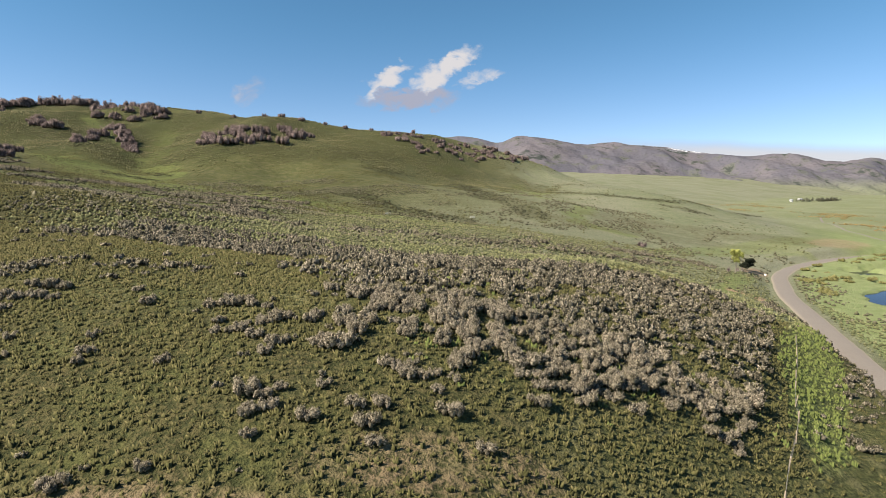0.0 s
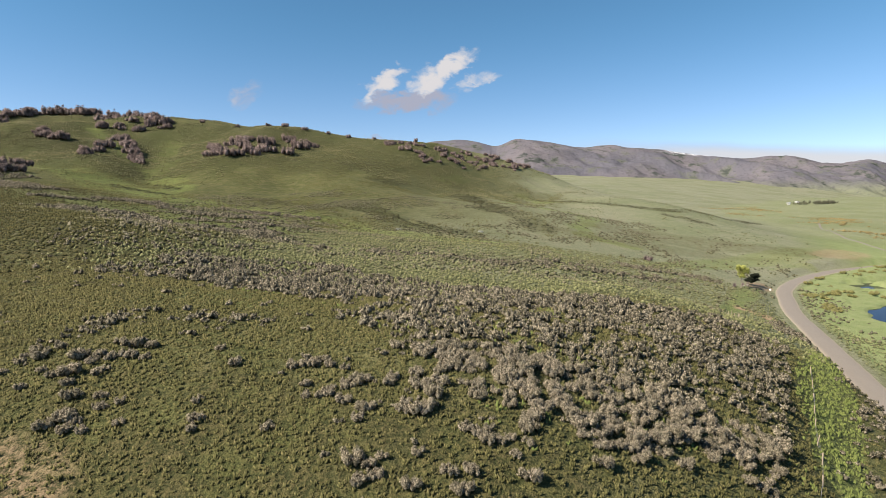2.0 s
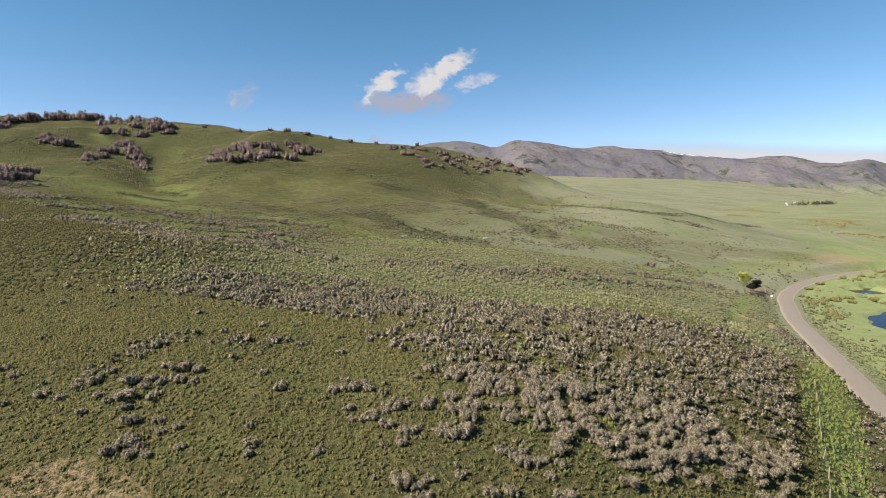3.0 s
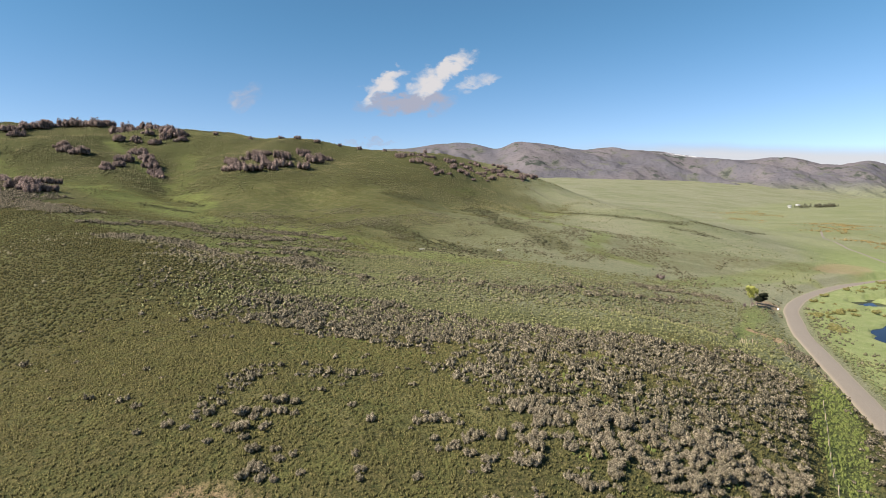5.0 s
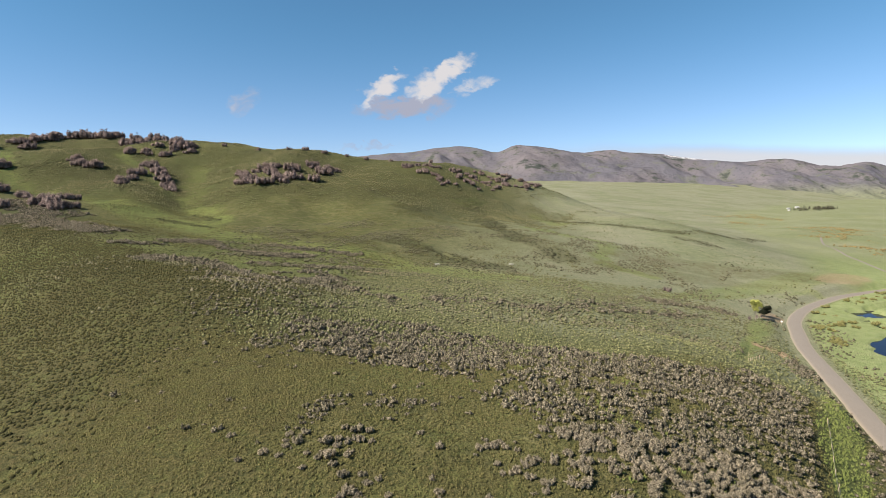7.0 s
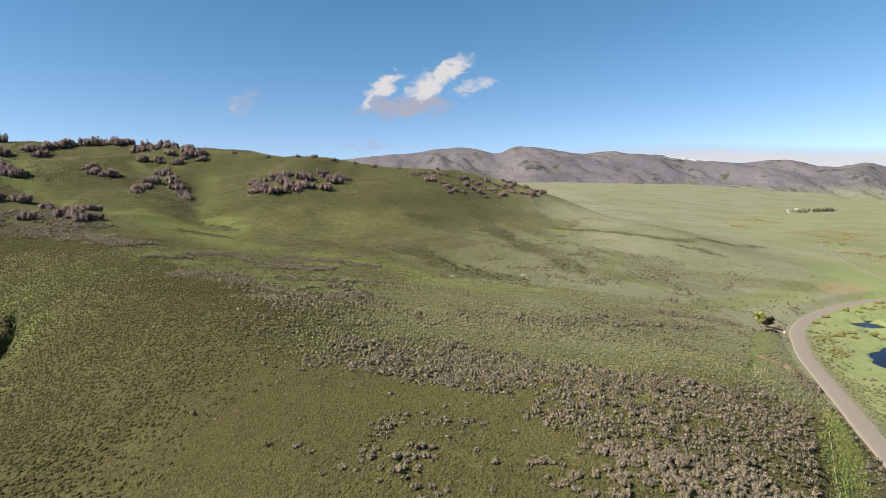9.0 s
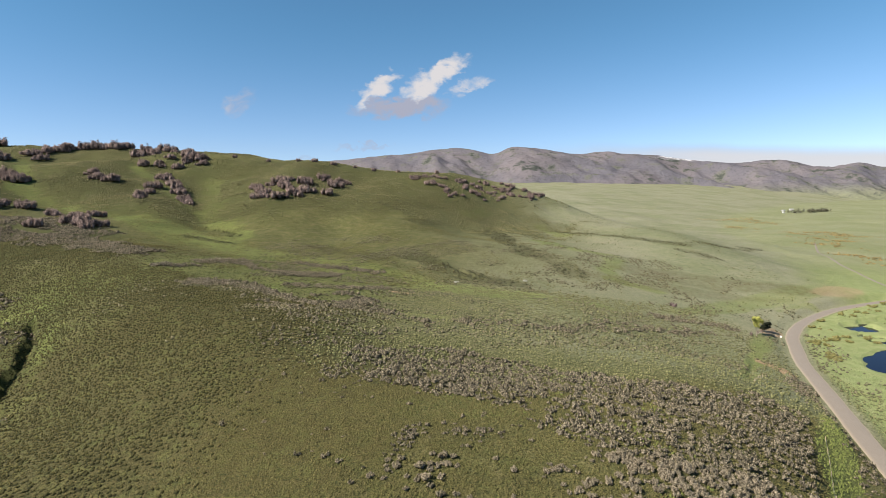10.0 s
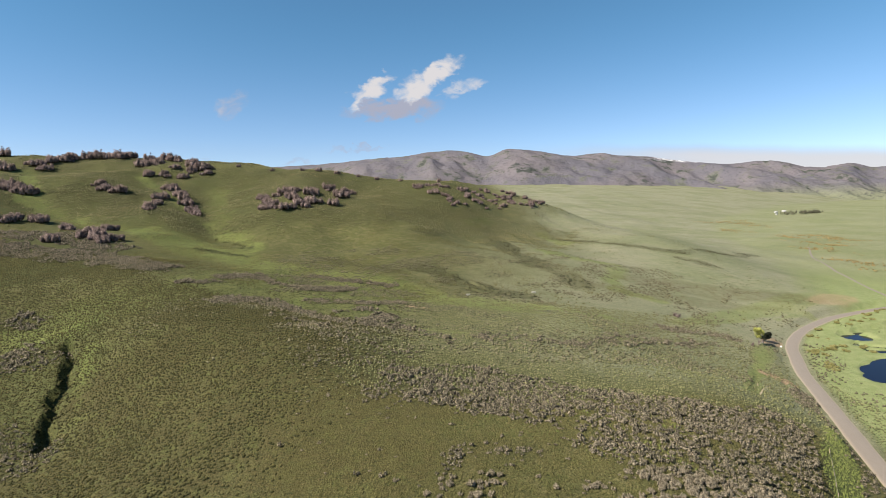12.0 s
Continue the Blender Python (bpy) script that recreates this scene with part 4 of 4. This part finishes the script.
joined_plants("hillside_grass_tufts", rs, fx, fy, rs.uniform(0.5, 1.1, len(fx)), tufts, TUFT, "thin green grass tufts over the far slope", "grass", 0.35)
wx, wy = scatter(rs, 60, 260, 50, 270, 1.5, lambda x, y: 0.03 * meadow(x, y) * (0.5 + PATCH.layers(x, y, 10, 3)))
joined_plants("meadow_grass", rs, wx, wy, rs.uniform(0.25, 0.5, len(wx)), tufts, MEADOW_TUFT, "lush bright green meadow grass beside the ponds", "grass", 0.35)

# leafless oak thickets along the ridge and in its hollows
OAK_RIDGE = [(-493, 584), (-486, 593), (-477, 602), (-479, 577), (-475, 612), (-460, 620), (-447, 624), (-423, 623), (-414, 635), (-435, 624), (-384, 619), (-373, 640), (-358, 632), (-305, 555), (-289, 544),
             (-379, 590), (-361, 599), (-548, 603), (-408, 434), (-393, 429), (-419, 438), (-513, 556)]
OAK_HOLLOW = [(-319, 518), (-332, 513), (-298, 485), (-277, 461), (-260, 440), (-241, 413), (-298, 518), (-278, 532), (-315, 536), (-297, 536), (-335, 447), (-321, 442), (-349, 460), (-280, 426), (-275, 402), (-282, 442),
              (-288, 473), (-268, 450), (-250, 426)]
OAK_LOW = [(-324, 324), (-310, 326), (-251, 283), (-248, 290), (-258, 315), (-243, 278), (-322, 314), (-268, 276), (-238, 278), (-278, 306)]
OAK_FACE = [(-187, 430), (-173, 436), (-163, 434), (-173, 397), (-161, 389), (-151, 403), (-142, 432), (-137, 456), (-123, 437), (-124, 410), (-143, 410), (-162, 419), (-122, 461), (-179, 412)]
OAK_END = [(-50, 503), (-35, 491), (-24, 486), (-14, 473), (0, 506), (15, 535), (11, 497), (26, 526), (41, 545), (36, 513), (50, 527), (68, 555), (69, 529), (82, 547), (-29, 520), (-4, 531), (25, 560), (50, 564)]
OAK_CREST = [(-215, 552), (-178, 535), (-160, 530), (-140, 530), (-98, 540), (-72, 540), (-255, 560), (-118, 536), (-30, 548)]
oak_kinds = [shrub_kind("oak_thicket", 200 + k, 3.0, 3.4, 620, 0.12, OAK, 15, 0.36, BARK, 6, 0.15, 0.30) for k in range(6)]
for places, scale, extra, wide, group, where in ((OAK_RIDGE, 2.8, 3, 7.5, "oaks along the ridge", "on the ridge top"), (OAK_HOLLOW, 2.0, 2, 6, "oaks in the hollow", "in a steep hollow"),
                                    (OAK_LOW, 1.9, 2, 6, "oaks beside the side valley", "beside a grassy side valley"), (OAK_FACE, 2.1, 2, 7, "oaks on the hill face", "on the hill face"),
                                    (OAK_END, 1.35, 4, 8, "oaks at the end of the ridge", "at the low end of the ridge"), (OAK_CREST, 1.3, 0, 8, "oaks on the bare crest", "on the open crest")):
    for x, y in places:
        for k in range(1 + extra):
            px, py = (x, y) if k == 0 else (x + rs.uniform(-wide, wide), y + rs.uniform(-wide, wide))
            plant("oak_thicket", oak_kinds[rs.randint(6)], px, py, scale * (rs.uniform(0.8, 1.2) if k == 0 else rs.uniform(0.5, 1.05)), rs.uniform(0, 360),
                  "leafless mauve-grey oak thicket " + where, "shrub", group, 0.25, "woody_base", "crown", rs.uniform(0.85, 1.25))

# willows round the ponds
WILLOWS = [(123.8, 174.8), (129, 177), (134, 178), (141, 182), (120, 171), (113, 152.5), (116, 154), (171, 217), (178, 222), (187, 225), (205, 239), (213, 244),
           (150, 181), (147, 173), (154, 176), (137, 150), (150, 208), (196, 208), (176, 196), (168, 188), (185, 190), (140, 196), (200, 200), (192, 230)]
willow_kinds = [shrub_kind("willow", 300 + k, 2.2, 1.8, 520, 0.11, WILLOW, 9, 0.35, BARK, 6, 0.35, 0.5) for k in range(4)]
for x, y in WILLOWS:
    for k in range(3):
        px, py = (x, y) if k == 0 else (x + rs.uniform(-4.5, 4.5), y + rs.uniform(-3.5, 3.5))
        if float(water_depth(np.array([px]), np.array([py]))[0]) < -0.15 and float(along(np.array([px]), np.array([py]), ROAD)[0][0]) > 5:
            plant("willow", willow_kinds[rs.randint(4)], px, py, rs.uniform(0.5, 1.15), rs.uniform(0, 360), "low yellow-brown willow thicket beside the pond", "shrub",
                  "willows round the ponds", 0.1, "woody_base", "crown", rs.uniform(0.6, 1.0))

# ---- single trees ----
def tree(name, x, y, tall, wide, count, mat, wood, label, trunk_share=0.35, seed=1, thick=0.08, limbs=6, lobes=9, dense=False):
    r2 = np.random.RandomState(seed)
    ob = new(name)
    ob.matrix_world = pose(x, y, float(height(x, y)) - 0.1)
    pieces = [stem([(0, 0, -0.3), (0.1, 0.05, tall * 0.25), (0.05, 0.2, tall * 0.55), (0.1, 0.1, tall * 0.85)], [0.04 * tall * 0.6, 0.03 * tall * 0.6, 0.02 * tall * 0.6, 0.01], 7)]
    lob = []
    for k in range(limbs):
        a, z0 = 6.28 * k / limbs + r2.uniform(-0.4, 0.4), tall * r2.uniform(0.2, 0.55)
        l = wide * r2.uniform(0.5, 0.9)
        end = (l * math.cos(a), l * math.sin(a), z0 + tall * r2.uniform(0.15, 0.35))
        pieces.append(stem([(0.05, 0.1, z0), (end[0] * 0.5, end[1] * 0.5, z0 + 0.6 * (end[2] - z0)), end], [0.012 * tall, 0.008 * tall, 0.002 * tall]))
    for k in range(lobes):
        a, d = r2.uniform(0, 6.28), wide * r2.uniform(0.1, 0.7)
        z = tall * r2.uniform(trunk_share + 0.1, 0.85)
        lob.append((d * math.cos(a), d * math.sin(a), z, wide * r2.uniform(0.28, 0.5), tall * r2.uniform(0.12, 0.2)))
    c, f = merge(pieces)
    part("trunk", raw_mesh("trunk", c, f, True), wood, ob)
    if dense:
        core = leafy_mass(r2, [(x, y, z, r * 0.8, h * 0.8) for x, y, z, r, h in lob], 1, 0.15)
        leaf = sprigs(r2, count, lob, thick, low=-0.7, up=0.1, long=0.4)
        co, faces, tips = np.concatenate([core[0], leaf[0]]), np.concatenate([core[1], leaf[1] + len(core[0])]), np.concatenate([core[2], leaf[2]])
    else:
        co, faces, tips = sprigs(r2, count, lob, thick, low=-0.7, up=0.1, long=0.4)
    part("crown", raw_mesh("crown", co, faces, False, {"tip": tips}), mat, ob)
    return tagged(ob, label, "tree")


tree("cottonwood_tree", 100.5, 178.5, 8.6, 2.7, 1500, SPRING, BARK, "young cottonwood tree with fresh yellow-green leaves beside the road", 0.40, 11, 0.12)
tree("juniper_tree", 108.5, 185.0, 4.9, 2.5, 1500, JUNIPER, PALE_BARK, "dark juniper tree with a pale bare trunk beside the road", 0.22, 12, 0.15, 5, 16, True)
bare_kind = shrub_kind("bare_shrub", 410, 1.6, 2.6, 110, 0.05, OAK, 5, 0.22, PALE_BARK, 7, 0.8, 0.6)
for x, y in ((97.5, 177.0), (102.5, 180.5), (105.0, 182.5)):
    plant("bare_shrub", bare_kind, x, y, rs.uniform(0.7, 1.0), rs.uniform(0, 360), "pale leafless shrub under the cottonwood tree", "shrub", "bare shrubs by the trees")
plant("lone_shrub", shrub_kind("lone_shrub", 420, 2.0, 2.6, 260, 0.08, OAK, 9, 0.34, BARK, 6), 82, 215, 1.15, 30, "solitary dark rounded shrub on the open green slope", "shrub", "", 0.1)

# ---- pasture fence ----
WOOD = material("weathered_wood", lambda nodes, links, mth, noi, ramp, mix: (
    mix(noi(14.0, 5.0, 0.65, place_of(nodes)), (0.20, 0.16, 0.12), (0.36, 0.30, 0.23)), (noi(30.0, 3.0, 0.6, place_of(nodes)), 0.5, 0.01)), 0.9, 0.15)
WIRE = material("fence_wire", lambda nodes, links, mth, noi, ramp, mix: ((0.22, 0.20, 0.18), None), 0.5, 0.4)
post_meshes = []
for k in range(3):
    r2 = np.random.RandomState(500 + k)
    c, f = stem([(0, 0, -0.4), (0.01, 0.0, 0.4), (0.03, 0.02, 0.95 + 0.1 * k), (0.03, 0.02, 1.02 + 0.1 * k)], [0.065, 0.06, 0.058, 0.03], 7)
    c[:, :2] += r2.normal(0, 0.008, (len(c), 2))
    top = len(c)
    c = np.vstack([c, [(0.03, 0.02, 1.03 + 0.1 * k)]])
    f = np.vstack([f, [(top - 7 + a, top - 7 + (a + 1) % 7, top) for a in range(7)]])
    me = raw_mesh("fence_post", c, f)
    me.materials.append(WOOD)
    post_meshes.append(me)


def evenly(line, gap):
    pts = np.array(line)
    run = np.concatenate([[0], np.cumsum(np.linalg.norm(np.diff(pts, axis=0), axis=1))])
    at = np.arange(0, run[-1], gap)
    return [(float(np.interp(a, run, pts[:, 0])), float(np.interp(a, run, pts[:, 1]))) for a in at]


def fence(name, line, gap, label, wires=3):
    ob = new(name)
    places = evenly(line, gap)
    ob.location = (places[0][0], places[0][1], float(height(*places[0])))
    base = Matrix.Translation(ob.location).inverted()
    for x, y in places:
        p = part("post", post_meshes[rs.randint(3)], WOOD, ob)
        p.matrix_basis = base @ pose(x, y, float(height(x, y)), rs.uniform(-6, 6), rs.uniform(-6, 6), rs.uniform(0, 360))
    for w in range(wires):
        z = 0.35 + 0.32 * w
        pieces = []
        for (ax, ay), (bx, by) in zip(places[:-1], places[1:]):
            a, b = Vector((ax, ay, float(height(ax, ay)) + z)), Vector((bx, by, float(height(bx, by)) + z))
            m = (a + b) / 2 - Vector((0, 0, 0.03))
            rows = [a, m, b]
            co = np.array([(q.x + dx, q.y + dy, q.z + dz) for q in rows for dx, dy, dz in ((0.012, 0, 0), (-0.006, 0, 0.01), (-0.006, 0, -0.01))])
            tri = [(r * 3 + k, r * 3 + (k + 1) % 3, r * 3 + 3 + (k + 1) % 3) for r in range(2) for k in range(3)]
            tri += [(r * 3 + k, r * 3 + 3 + (k + 1) % 3, r * 3 + 3 + k) for r in range(2) for k in range(3)]
            pieces.append((co, np.array(tri)))
        c, f = merge(pieces)
        c = c - np.array(ob.location)
        part("wire", raw_mesh("wire", c, f), WIRE, ob, "thin rusty fence wire")
    return tagged(ob, label, "fence")


fence("pasture_fence", FENCE, 5.2, "weathered wooden post and wire fence along the green strip")
fence("roadside_fence", rounded([(64, 128), (67, 121), (60, 112), (52, 101)], 4), 4.0, "old wooden posts in a curve beside a small wash", 2)

# ---- white marker by the road ----
WHITE = material("white_paint", lambda nodes, links, mth, noi, ramp, mix: (
    mix(noi(20.0, 3.0, 0.5, place_of(nodes)), (0.72, 0.72, 0.70), (0.82, 0.82, 0.80)), None), 0.6, 0.3)
sign = new("roadside_sign")
sign.matrix_world = pose(110.8, 178.6, float(height(110.8, 178.6)), 0, 0, -35)
c, f = stem([(0, 0, -0.3), (0, 0, 1.5)], [0.05, 0.05], 6)
part("post", raw_mesh("sign_post", c, f), WOOD, sign)
bm = bmesh.new()
bmesh.ops.create_cube(bm, size=1.0, matrix=Matrix.Translation((0, -0.06, 1.35)) @ Matrix.Diagonal((0.62, 0.04, 0.55, 1)))
bmesh.ops.bevel(bm, geom=bm.edges[:], offset=0.012, segments=2, affect="EDGES")
me = bpy.data.meshes.new("sign_panel")
bm.to_mesh(me)
bm.free()
part("panel", me, WHITE, sign, "blank white panel")
tagged(sign, "small white sign on a wooden post beside the gravel road", "sign")

# ---- stock tanks in the swale, and the pool of the ditch ----
METAL = material("galvanised_metal", lambda nodes, links, mth, noi, ramp, mix: (
    mix(noi(3.0, 4.0, 0.6, place_of(nodes)), (0.30, 0.30, 0.26), (0.44, 0.43, 0.38)), None), 0.55, 0.4)


def oval(long, wide, z, n=20):
    return [(long * math.cos(6.2832 * k / n), wide * math.sin(6.2832 * k / n), z) for k in range(n)]


def stock_tank(x, y, turn):
    """A long oval trough: wall with a rolled rim, floor, and the water in it."""
    ob = new("stock_tank")
    ob.matrix_world = pose(x, y, float(height(x, y)) - 0.05, 0, 0, turn)
    n, l, w = 20, 1.15, 0.5
    rings = [oval(l, w, 0), oval(l, w, 0.6), oval(l + 0.05, w + 0.05, 0.62), oval(l + 0.05, w + 0.05, 0.68), oval(l - 0.04, w - 0.04, 0.68), oval(l - 0.04, w - 0.04, 0.04)]
    faces = [(r * n + k, r * n + (k + 1) % n, (r + 1) * n + (k + 1) % n, (r + 1) * n + k) for r in range(len(rings) - 1) for k in range(n)]
    part("wall", raw_mesh("tank_wall", np.array([p for r in rings for p in r]), np.array(faces)), METAL, ob)
    for name, z, mat in (("tank_floor", 0.05, METAL), ("tank_water", 0.5, water_mat)):
        co = np.array([(0, 0, z)] + oval(l - 0.05, w - 0.05, z))
        part(name, raw_mesh(name, co, np.array([(0, 1 + k, 1 + (k + 1) % n) for k in range(n)])), mat, ob)
    return tagged(ob, "pale galvanised oval stock tank in the green swale", "water trough", "stock tanks in the swale")


stock_tank(-23, 219, 15)
stock_tank(13, 233, -10)
n = 28
co = [(13.5, 198.0, 0.0)]
for k in range(n):
    a, r = 6.2832 * k / n, 1 + 0.25 * math.sin(3.1 * k) + 0.15 * math.sin(1.7 * k)
    co.append((13.5 + r * (4.2 * math.cos(a) * 0.9 + 1.1 * math.sin(a) * 0.45), 198 + r * (-4.2 * math.cos(a) * 0.45 + 1.1 * math.sin(a) * 0.9), 0))
co = np.array(co)
co[:, 2] = 17.62
pool = new("pool", raw_mesh("pool", co, np.array([(0, 1 + k, 1 + (k + 1) % n) for k in range(n)])))
pool.data.materials.append(water_mat)
tagged(pool, "narrow dark pool of water in the grassy ditch", "water", kind="structure")

# ---- far valley: willow bottoms, ranch trees and sheds ----
WILLOW_BANDS = [([(636, 1256), (724, 1259), (678, 1076)], 30, 0.7), ([(560, 1010), (550, 876), (491, 694), (474, 601)], 22, 0.9), ([(404, 555), (404, 505), (396, 448)], 15, 0.9), ([(366, 472), (360, 407)], 13, 0.9),
                ([(440, 640), (410, 570)], 12, 0.6), ([(615, 853), (584, 755), (560, 690)], 20, 0.7), ([(340, 400), (330, 350), (310, 310)], 8, 0.7)]
bx, by = scatter(rs, 290, 800, 290, 1320, 4.2, lambda x, y: strips(WILLOW_BANDS, x, y) * smooth(-0.25, 0.2, PATCH.layers(x, y * 0.6, 30, 3)))
joined_plants("valley_willows", rs, bx, by, rs.uniform(1.3, 3.0, len(bx)), low_hill, FAR_WILLOW, "bands of orange-brown willow brush along the far creek bottom", "willows", 0.5)

far_trees = []
for k in range(3):
    r2 = np.random.RandomState(600 + k)
    far_trees.append(sprigs(r2, 60, [(0, 0, 5, 2.4, 4.5), (0.8, 0.5, 3.5, 2.0, 3.0), (-0.9, 0.3, 6.5, 1.5, 3.0)], 0.2, low=-0.8, up=0.2))
COTTON = material("far_cottonwood", plant_colour((0.05, 0.05, 0.035), (0.13, 0.125, 0.085), (0.18, 0.17, 0.11), "island"), 0.9, 0.1)
tx2 = rs.uniform(-60, 70, 90) + 1135
ty2 = 1588 + rs.normal(0, 14, 90) + 0.1 * (tx2 - 1135)
joined_plants("ranch_trees", rs, tx2, ty2, rs.uniform(0.8, 1.5, 110), far_trees, COTTON, "row of bare grey-green cottonwoods round a far ranch", "trees", 0.7)

ROOF = material("pale_metal_roof", lambda nodes, links, mth, noi, ramp, mix: (
    mix(noi(0.5, 3.0, 0.5, place_of(nodes)), (0.36, 0.36, 0.36), (0.46, 0.46, 0.46)), None), 0.5, 0.4)


def shed(x, y, long, deep, tall, turn):
    ob = new("ranch_shed")
    ob.matrix_world = pose(x, y, float(height(x, y)) - 0.2, 0, 0, turn)
    bm = bmesh.new()
    bmesh.ops.create_cube(bm, size=1.0, matrix=Matrix.Translation((0, 0, tall / 2)) @ Matrix.Diagonal((long, deep, tall, 1)))
    me = bpy.data.meshes.new("shed_walls")
    bm.to_mesh(me)
    bm.free()
    part("walls", me, ROOF, ob)
    e, h = 0.5, deep * 0.28
    l, d = long / 2 + e, deep / 2 + e
    co = np.array([(-l, -d, tall - 0.1), (l, -d, tall - 0.1), (l, 0, tall + h), (-l, 0, tall + h), (-l, d, tall - 0.1), (l, d, tall - 0.1)], float)
    co = np.vstack([co, co + np.array([0, 0, 0.2])])
    faces = np.array([(0, 3, 2, 1), (3, 4, 5, 2), (6, 7, 8, 9), (9, 8, 11, 10), (0, 1, 7, 6), (4, 10, 11, 5), (0, 6, 9, 3), (3, 9, 10, 4), (1, 2, 8, 7), (2, 5, 11, 8)])
    part("roof", raw_mesh("shed_roof", co, faces), ROOF, ob, "pale metal gable roof")
    return tagged(ob, "pale grey ranch shed with a metal roof among far trees", "shed", "sheds of the far ranch")


shed(1150, 1740, 10, 7, 3.5, 10)
shed(1195, 1765, 12, 7, 3.5, -15)
shed(1085, 1640, 8, 6, 3.0, 40)
